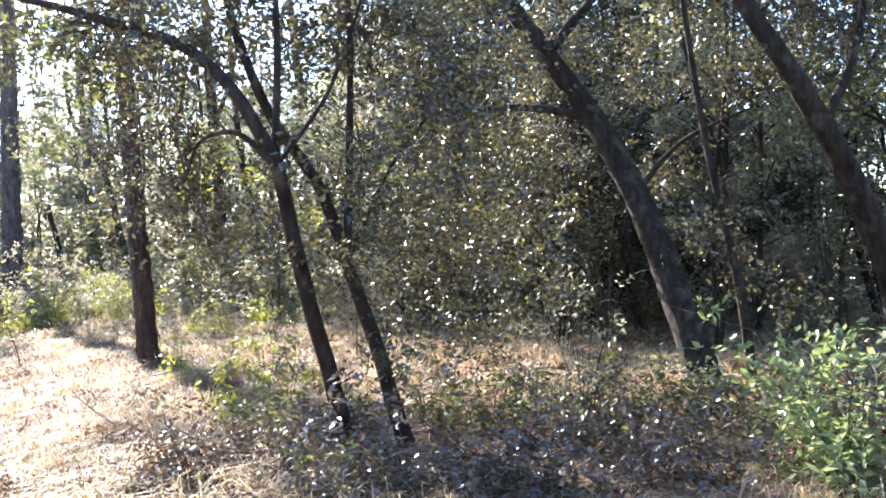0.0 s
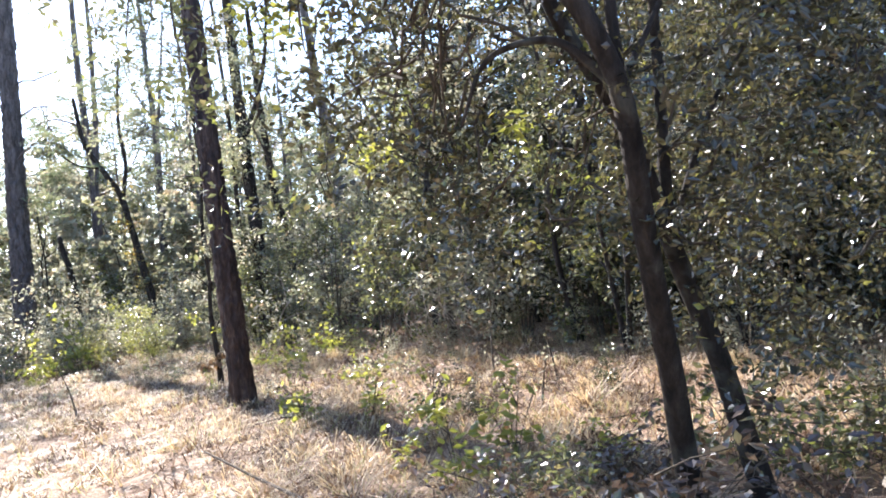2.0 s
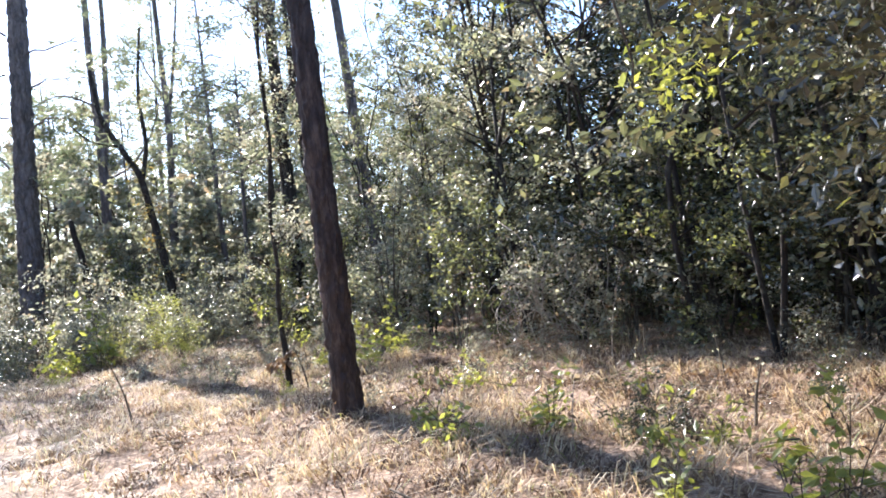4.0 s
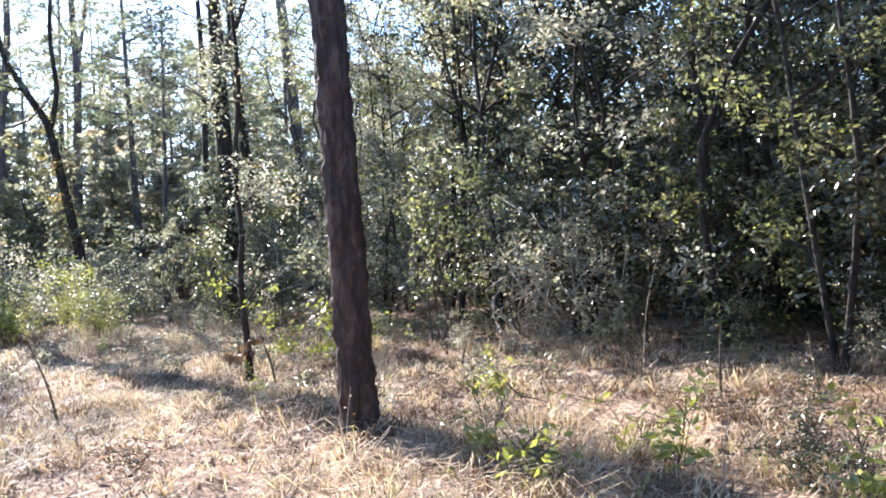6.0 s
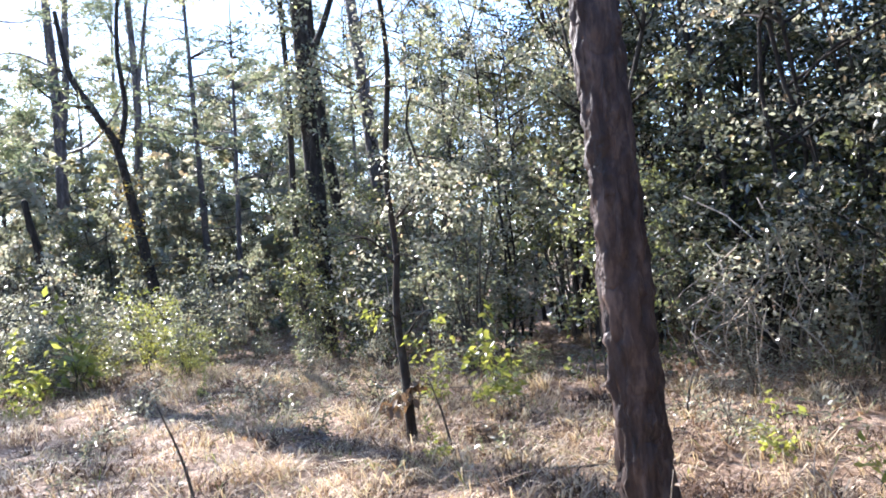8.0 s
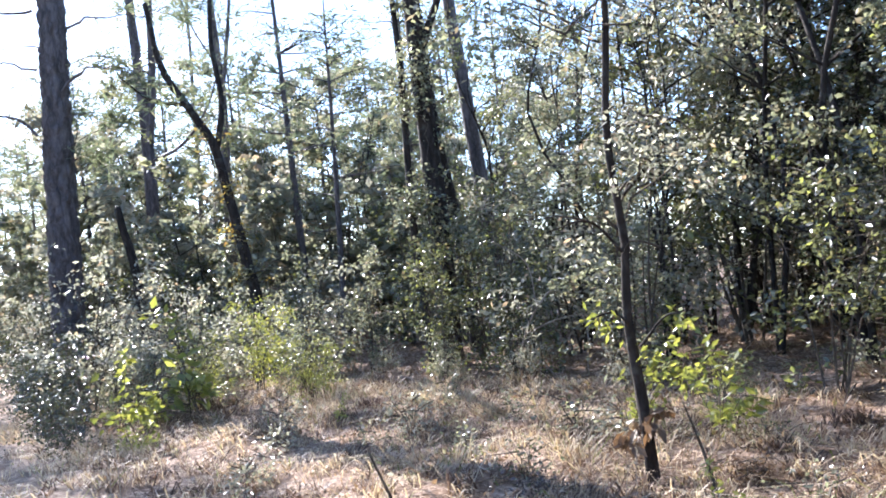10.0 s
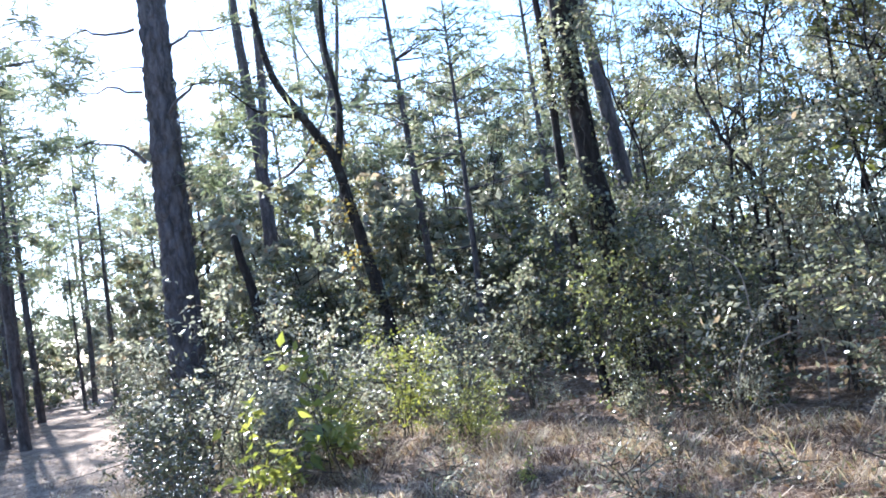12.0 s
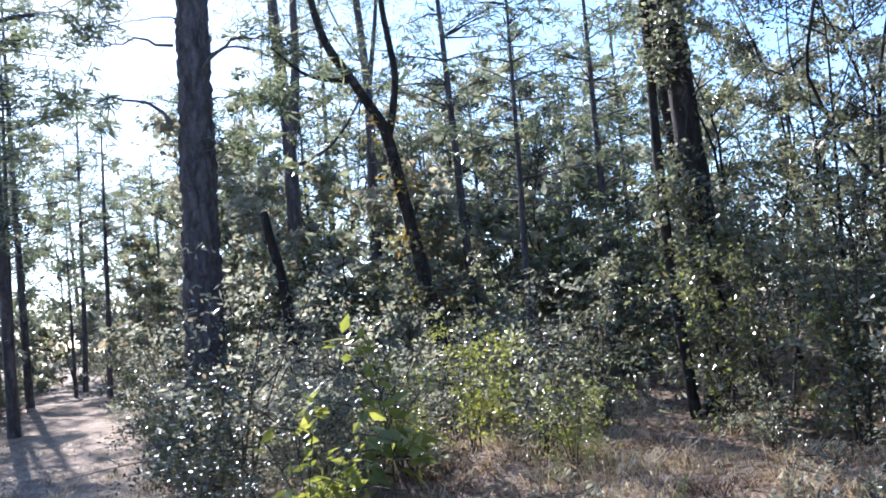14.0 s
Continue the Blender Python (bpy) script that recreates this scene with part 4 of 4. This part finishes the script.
distant = [shrub("distant_shrub", "hazy evergreen undergrowth of the distant wood", 4.0, 3.0, 1000, OLIVE, 0.26, 0.16, 45, 3, "distant undergrowth"),
           shrub("distant_shrub", "grey-green undergrowth of the distant wood", 3.4, 3.2, 1000, GREY, 0.25, 0.15, 46, 3, "distant undergrowth")]
# oversized shrubs behind the camera, added unseen to cut skylight and bounce warm light
unseen_ring = scatter(20, -34, -13, -12, 12, 2.9, lambda x, y: trail_off(x, y) < -7, 120, lambda x, y: 2.0) + scatter(18, -16, 20, -16, -6, 2.8, lambda x, y: True, 121, lambda x, y: 2.0) + scatter(12, 8, 20, -8, 6, 2.6, lambda x, y: True, 122, lambda x, y: 2.0)
planted(distant, unseen_ring + [(-26.0, 47.6, 0.9), (-27.0, 52.5, 1.2), (-29.2, 49.4, 0.9), (-25.6, 54.6, 1.2), (-28.4, 55, 1.2), (-31, 53, 1.2)] + scatter(40, -22, -3, 30.5, 44, 1.5, lambda x, y: trail_off(x, y) > 2.2, 78, lambda x, y: 1.05 + 0.012 * (y - 30)) + scatter(22, -46, -21, 34, 50, 1.8, lambda x, y: trail_off(x, y) < -3.0, 79, lambda x, y: 1.1) + scatter(48, -60, -8, 38, 76, 2.3, lambda x, y: abs(trail_off(x, y)) > 2.4 or y > 50, 65, lambda x, y: 0.75 + 0.014 * (y - 36)), 0.7, 1.2, 66)

bushes = [shrub("low_bush", "knee-high grey-green bush with pale shiny leaves", 1.15, 1.3, 1300, GREY, 0.054, 0.026, 81, 6, "low bushes"),
          shrub("low_bush", "low dense olive bush with small leaves", 1.0, 1.4, 1300, OLIVE, 0.054, 0.028, 82, 6, "low bushes"),
          shrub("low_bush", "loose waist-high bush with bright pale leaves", 1.35, 1.2, 1150, GREY, 0.057, 0.028, 83, 7, "low bushes")]
spots = scatter(50, -17, -8.3, 18.3, 29, 0.7, lambda x, y: trail_off(x, y) > 1.5 + 0.3 * math.sin(y) and behind(x, y) > -6.5 and (x < -8.7 or y > 24) and (x + 9.9) ** 2 + (y - 20.2) ** 2 > 0.6 and not (x > -9.6 and y < 24) and not (-13.4 < x < -11.3 and 21.5 < y < 26), 58, lambda x, y: 0.75 if y < 20 else 1.15)
spots += [(float(x), float(np.interp(x, EDGE_X, EDGE_Y)) + (0.7 if x < -4.6 else -0.2) + 0.3 * math.sin(5 * x), 0.6) for x in np.arange(-8, 6, 0.9)]
spots += scatter(14, -30, -14, 24, 46, 1.3, lambda x, y: -7 < trail_off(x, y) < -1.7, 59, lambda x, y: 1.3)
spots += scatter(12, -24, -15, 26, 46, 1.3, lambda x, y: 1.6 < trail_off(x, y) < 4, 67, lambda x, y: 1.4)
spots += [(1.05, 6.9, 0.8), (1.55, 7.3, 0.6), (0.7, 7.4, 0.5)]
planted(bushes, spots, 0.6, 1.4, 60)
# the first bush gets no sun here; its bright leaf colour imitates it
lit = [shrub("leafy_bush", "upright leafy bush, sunlight put into its yellow-green leaf colour", 1.5, 1.3, 1900, BRIGHT, 0.058, 0.028, 86, 8, "leafy bushes"),
       shrub("leafy_bush", "twiggy bush with small olive and yellow leaves", 1.3, 1.2, 1500, OLIVE, 0.055, 0.028, 87, 8, "leafy bushes")]
planted(lit, [(-8.2, 21.7, 1.0), (-8.9, 22.3, 1.0), (-6.3, 21.0, 0.6), (-8.0, 20.9, 0.6), (-9.6, 21.6, 0.8)], 0.95, 1.05, 88)
# dark leaf colour imitates the canopy shade round the tall pine's foot
dim = [shrub("low_bush", "low dense bush with leaves coloured dark for shade", 1.3, 1.3, 1000, DARK, 0.07, 0.036, 84, 7, "low bushes")]
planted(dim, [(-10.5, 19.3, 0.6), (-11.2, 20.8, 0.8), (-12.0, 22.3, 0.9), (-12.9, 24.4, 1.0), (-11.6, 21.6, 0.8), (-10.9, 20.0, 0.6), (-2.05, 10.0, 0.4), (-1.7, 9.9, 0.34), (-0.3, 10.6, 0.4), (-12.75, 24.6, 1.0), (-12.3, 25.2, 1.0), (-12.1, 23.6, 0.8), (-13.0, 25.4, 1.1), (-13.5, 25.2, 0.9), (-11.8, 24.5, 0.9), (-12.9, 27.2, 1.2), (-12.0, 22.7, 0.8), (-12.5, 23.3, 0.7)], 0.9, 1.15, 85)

low_oaks = [shrub("oak_sprout", "ankle-high oak sprouts with glossy russet leaves", 0.4, 0.9, 420, RUSSET, 0.075, 0.038, 91, 8, "oak sprouts"),
            shrub("oak_sprout", "low oak sprouts with dark leaves in shade", 0.5, 0.9, 420, OAK, 0.08, 0.04, 92, 7, "oak sprouts"),
            shrub("oak_sprout", "low oak sprouts with shiny brown winter leaves", 0.5, 0.9, 420, RUSSET, 0.075, 0.038, 94, 7, "oak sprouts")]
spots = scatter(42, -1.9, 4.0, 4.6, 7.3, 0.36, lambda x, y: trail_off(x, y) > 3.2 + 0.5 * math.sin(3 * y), 61, lambda x, y: 0.85)
planted(low_oaks, spots, 0.7, 1.2, 62)
near = shrub("green_bush", "fresh green leafy bush in sunlight beside the trail", 1.0, 1.1, 1300, FRESH, 0.085, 0.036, 93, 9, "")
near.location = (2.2, 4.9, float(gz(2.2, 4.9)))

sprigs = [shrub("seedling", "bright yellow-green seedling in dry grass", 0.42, 0.5, 130, BRIGHT, 0.08, 0.036, 95, 5, "seedlings"),
          shrub("seedling", "small yellow-green sapling with broad leaves", 0.6, 0.45, 110, BRIGHT, 0.1, 0.045, 96, 4, "seedlings")]
planted(sprigs, [(-3.3, 10.6, 1), (-2.0, 9.4, 1), (-1.55, 9.7, 0.9), (-3.45, 11.2, 0.9), (-2.6, 10.8, 0.9), (-2.95, 13.15, 0.7), (-4.5, 15.9, 0.9), (-4.9, 16.6, 1.0), (-4.2, 16.4, 1.0), (-3.75, 18.2, 1.3), (-9.8, 19.2, 1.0),
                 (-9.6, 18.9, 1.1), (-10.1, 19.9, 1.7), (-9.95, 20.4, 1.9), (-9.5, 20.9, 2.2), (-3.9, 18.6, 1.3), (-2.85, 13.7, 0.6), (-5.1, 14.3, 0.5), (-7.5, 18.9, 0.5), (-1.9, 7.6, 0.8), (-1.5, 8.0, 0.9), (-2.3, 8.3, 0.7), (-0.9, 7.7, 0.8), (-2.6, 10.2, 0.9), (1.3, 7.6, 0.9)], 0.85, 1.15, 63)


# ---------------------------------------------------------------- ground cover
def blades(x, y, height, width, lean, r):
    """Dry grass: each blade bends over once."""
    n = len(x)
    b = np.stack([x, y, gz(x, y) - 0.01], 1)
    a = r.uniform(0, 6.28, n)
    d = np.stack([np.cos(a), np.sin(a), np.zeros(n)], 1)
    s = np.stack([-np.sin(a + 0.6), np.cos(a + 0.6), np.zeros(n)], 1) * (width * r.uniform(0.6, 1.3, n))[:, None]
    h = height[:, None]
    ln = (lean * r.uniform(0.3, 1.4, n))[:, None]
    m = b + d * h * ln * 0.45 + [0, 0, 1] * h * 0.62
    t = b + d * h * ln * 1.35 + [0, 0, 1] * h * (0.95 - 0.35 * np.minimum(ln, 1.6))
    v = np.stack([b - s, b + s, m + s * 0.8, m - s * 0.8, t], 1).reshape(-1, 3)
    k = np.arange(n)[:, None] * 5
    return v, [k + [0, 1, 2, 3], k + [3, 2, 4]]


def cover(seed, n, x0, x1, y0, y1, keep):
    r = np.random.default_rng(seed)
    x, y = r.uniform(x0, x1, n), r.uniform(y0, y1, n)
    w = np.clip(keep(x, y), 0, 1)
    ok = r.uniform(0, 1, n) < w
    return x[ok], y[ok], r


def patchy(x, y):
    return 0.5 + 0.5 * np.sin(1.3 * x + 1.7 * np.sin(0.9 * y)) * np.sin(1.1 * y - 0.7 * x)


def in_clearing(x, y):
    return np.clip(-behind(x, y) / 1.5 + 0.6, 0.08, 1) * np.clip((np.abs(trail_off(x, y)) - 0.3) / 1.2, 0.16, 1)


x, y, r = cover(201, 30000, -14, 6, 2.5, 25, lambda x, y: in_clearing(x, y) * (0.34 + 0.66 * patchy(x * 1.6, y * 1.6) ** 1.3))
n = 6
tx, ty = np.repeat(x, n) + r.normal(size=len(x) * n) * 0.04, np.repeat(y, n) + r.normal(size=len(x) * n) * 0.04
hh = np.repeat(r.uniform(0.06, 0.21, len(x)) * (0.5 + 0.8 * patchy(x * 1.7, y)), n) * r.uniform(0.5, 1.25, len(tx))
v, f = blades(tx, ty, hh, 0.0053, 1.3, r)
px, py, r2 = cover(205, 3400, -13, 5, 4, 24, lambda x, y: in_clearing(x, y) * patchy(x * 2.3, y * 2.1) ** 2)
n = 38
ux, uy = np.repeat(px, n) + r2.normal(size=len(px) * n) * 0.07, np.repeat(py, n) + r2.normal(size=len(px) * n) * 0.07
vv, ff = blades(ux, uy, np.repeat(r2.uniform(0.14, 0.33, len(px)), n) * r2.uniform(0.5, 1.15, len(ux)), 0.0045, 1.7, r2)
tagged(stuff(build("grass_tussocks", vv, ff, GRASS, None, False)), "rounded drooping tussocks of dead grass", "grass")
tagged(stuff(build("dry_grass", v, f, GRASS, None, False)), "bleached dry grass tufts all over the clearing", "grass")
x, y, r = cover(206, 6500, -12, 5, 3, 22, lambda x, y: in_clearing(x, y) * patchy(x * 2.9 + 1, y * 2.6) ** 1.5)
n = 24
tx, ty = np.repeat(x, n) + r.normal(size=len(x) * n) * 0.075, np.repeat(y, n) + r.normal(size=len(x) * n) * 0.06
v, f = blades(tx, ty, np.repeat(r.uniform(0.07, 0.2, len(x)), n) * r.uniform(0.5, 1.2, len(tx)), 0.006, 1.5, r)
tagged(stuff(build("brown_grass", v, f, BROWN, None, False)), "clumps of reddish-brown dead grass and weeds", "grass")
x, y, r = cover(202, 24000, -18, 6, 1, 28, lambda x, y: 0.2 + 0.8 * np.clip(-behind(x, y), 0, 1))
v, f = blades(x, y, r.uniform(0.03, 0.1, len(x)), 0.004, 1.5, r)
tagged(stuff(build("short_grass", v, f, GRASS, None, False)), "short dry grass along the sandy trail", "grass")
x, y, r = cover(203, 52000, -18, 8, 1, 28, lambda x, y: 0.4 + 0.6 * patchy(x + 2, y))
v, f = leaf_set(np.stack([x, y, gz(x, y) + r.uniform(0.004, 0.05, len(x))], 1), 0.18, 0.011, 0.0, 1.5, 0.1, r)
v[:, 2] = np.maximum(v[:, 2] * 0.5 + gz(v[:, 0], v[:, 1]) * 0.5, gz(v[:, 0], v[:, 1]) + 0.004)
tagged(stuff(build("pine_straw", v, [f], STRAW, None, False)), "fallen reddish pine straw on the ground", "straw")
x, y, r = cover(204, 52000, -16, 10, 2, 30, lambda x, y: np.clip(behind(x, y) * 0.3 + 1.0, 0.2, 1) * np.clip((trail_off(x, y) - 1) / 2, 0, 1))
v, f = leaf_set(np.stack([x, y, gz(x, y) + r.uniform(0.006, 0.04, len(x))], 1), 0.075, 0.045, 0.0, 1.2, 0.5, r)
v[:, 2] = np.maximum(v[:, 2], gz(v[:, 0], v[:, 1]) + 0.003)
tagged(stuff(build("leaf_litter", v, [f], DEAD, None, False)), "brown fallen oak leaves littering the ground", "leaf litter")


# ---------------------------------------------------------------- single stalks, sticks and vines
def stalk(name, x, y, label, category, pts, r0, r1, mat, group="", leaves=0, leaf_mat=DEAD, seed=5):
    t = thing(name, x, y, label, category, group)
    line = spline(pts, 16)
    v, f = joined([tube(line, np.linspace(r0, r1, 16), 6)])
    build("stem", v, f, mat, t)
    if leaves:
        r = np.random.default_rng(seed)
        p = line[r.integers(6, 16, leaves)] + r.normal(size=(leaves, 3)) * 0.04
        v, f = leaf_set(p, 0.05, 0.025, 0.2, 0.2, 0.3, r)
        stuff(build("leaves", v, [f], leaf_mat, t, False))
    return t


for x, y, h, dx in ((-3.5, 11.5, 0.6, -0.3), (-4.35, 11.6, 0.5, 0.05), (-0.25, 16.4, 1.0, -0.05), (-2.2, 15.0, 1.1, 0.02), (-1.2, 14.2, 1.3, 0.25), (-9.1, 16.7, 0.6, -0.03), (-9.25, 16.9, 0.5, 0.02), (-7.0, 16.3, 0.35, 0.1), (-2.5, 9.9, 0.5, 0.05), (-1.6, 10.8, 0.6, -0.05), (-3.1, 12.6, 0.4, 0.08)):
    stalk("dry_stalk", x, y, "thin pale dry weed stalk standing in grass", "stalk", [(0, 0, -0.02), (dx * 0.3, 0.01, h * 0.5), (dx, 0, h)], 0.005, 0.002, PALE_STEM, "dry stalks", 7, DEAD, int(abs(x * 10)))
for x, y, h, dx in ((-3.0, 14.7, 0.42, 0.1), (-4.9, 14.9, 0.6, -0.16), (-1.3, 12.3, 0.7, 0.02), (-0.6, 12.0, 0.6, -0.1), (-6.7, 13.6, 0.75, -0.22), (-1.0, 10.4, 0.5, 0.1)):
    stalk("bare_twig", x, y, "dark bare twig standing in dry grass", "twig", [(0, 0, -0.02), (dx * 0.4, 0.02, h * 0.5), (dx, 0, h)], 0.014, 0.005, TWIG_BARK, "bare twigs", 10, GREY, int(abs(y * 10)))
stalk("fallen_stick", -2.9, 7.6, "long dark fallen stick in pale grass", "stick", [(0, 0, 0.03), (-0.4, 0.5, 0.1), (-0.85, 1.0, 0.22)], 0.014, 0.006, TWIG_BARK)
stalk("fallen_stick", -4.6, 13.4, "grey fallen stick lying in dry grass", "stick", [(0, 0, 0.03), (0.4, -0.1, 0.04), (0.9, -0.3, 0.05)], 0.012, 0.005, TWIG_BARK)
arch = thing("arching_vine", -5.3, 20.9, "pale dry vine arching out of the thicket", "vine")
for pts, r0 in (([(0, 0, 0), (0.05, -0.05, 0.5), (0.3, -0.1, 1.0), (0.6, -0.1, 1.25), (0.95, -0.1, 1.2)], 0.02), ([(0.1, -0.05, 0.65), (0.5, -0.1, 0.8), (0.9, -0.1, 0.85)], 0.014), ([(0, 0, 0.5), (0.3, -0.1, 0.25), (0.5, -0.15, 0.0)], 0.011), ([(0.7, -0.1, 1.2), (0.9, -0.1, 0.7), (0.85, -0.15, 0.1)], 0.012), ([(0.3, 0, 1.0), (0.2, 0, 1.6), (-0.2, 0, 1.9)], 0.009)):
    line = spline(pts, 14)
    v, f = joined([tube(line, np.linspace(r0, r0 * 0.5, 14), 6)])
    build("stem", v, f, PALE_STEM, arch)
tangle = thing("vine_tangle", -1.5, 16.1, "tangle of pale dry vines hanging over a bush", "vine")
r = np.random.default_rng(301)
for _ in range(30):
    a, h = r.uniform(-0.9, 0.9), r.uniform(0.9, 2.1)
    pts = [(a, r.normal() * 0.2, h), (a + r.normal() * 0.25, r.normal() * 0.2 - 0.2, h * 0.75 + 0.1), (a + r.normal() * 0.2, -0.25 + r.normal() * 0.15, h * 0.4), (a + r.normal() * 0.3, -0.2, max(0.0, h * 0.4 - r.uniform(0.2, 0.7)))]
    line = spline(pts, 10)
    v, f = joined([tube(line, np.linspace(0.009, 0.003, 10), 4)])
    build("vine", v, f, PALE_STEM, tangle)
p = clumped([(-0.4, -0.2, 1.3), (0.2, -0.2, 1.6), (0.5, -0.1, 1.1)], [0.45, 0.45, 0.45], 800, 0.7, r)
v, f = leaf_set(p, 0.07, 0.03, 0.3, 0.2, 0.3, r)
stuff(build("leaves", v, [f], GREY, tangle, False))


weeds = [shrub("weed_tuft", "low pale green weed in dry grass", 0.3, 0.4, 170, GREY, 0.05, 0.022, 97, 6, "weeds"),
         shrub("weed_tuft", "small olive weed with pale leaf tips", 0.24, 0.45, 150, OLIVE, 0.045, 0.02, 98, 6, "weeds")]
planted(weeds, scatter(26, -10.5, -2.2, 12.5, 20, 0.5, lambda x, y: behind(x, y) < -0.3 and trail_off(x, y) > 1.0, 99, lambda x, y: 1.0), 0.7, 1.4, 100)
brown = [shrub("dead_weed", "clump of dead brown weeds in dry grass", 0.28, 0.5, 190, DEAD, 0.055, 0.022, 110, 8, "dead weeds"),
         shrub("dead_weed", "flattened russet weed clump in dry grass", 0.2, 0.6, 190, RUSSET, 0.05, 0.022, 111, 7, "dead weeds")]
planted(brown, [(-1.6, 11.5, 0.8), (-1.1, 11.4, 0.9), (-0.8, 10.9, 0.8), (-1.3, 11.0, 0.7)] + scatter(12, -6.5, 3.5, 6.5, 17, 0.6, lambda x, y: behind(x, y) < 0.2 and trail_off(x, y) > 2.0, 112, lambda x, y: 0.8), 0.7, 1.1, 113)
for x, y, h, dx in ((-5.6, 14.4, 0.32, 0.05), (-5.75, 14.55, 0.28, -0.04), (-5.45, 14.7, 0.36, 0.03), (-6.4, 15.2, 0.3, 0.06), (-4.7, 13.9, 0.3, -0.05), (-7.1, 15.0, 0.33, 0.04)):
    t = stalk("seed_head", x, y, "pale dry flower stalk with fluffy seed head", "weed", [(0, 0, -0.02), (dx * 0.4, 0.01, h * 0.5), (dx, 0, h)], 0.003, 0.0015, PALE_STEM, "seed heads")
    r = np.random.default_rng(int(abs(x * 100)))
    p = clumped([(dx, 0, h), (dx * 0.8, 0.03, h * 0.9)], [0.03, 0.025], 26, 1.0, r)
    v, f = leaf_set(p, 0.022, 0.012, -0.4, 0.3, 0.3, r)
    stuff(build("fluff", v, [f], GRASS, t, False))
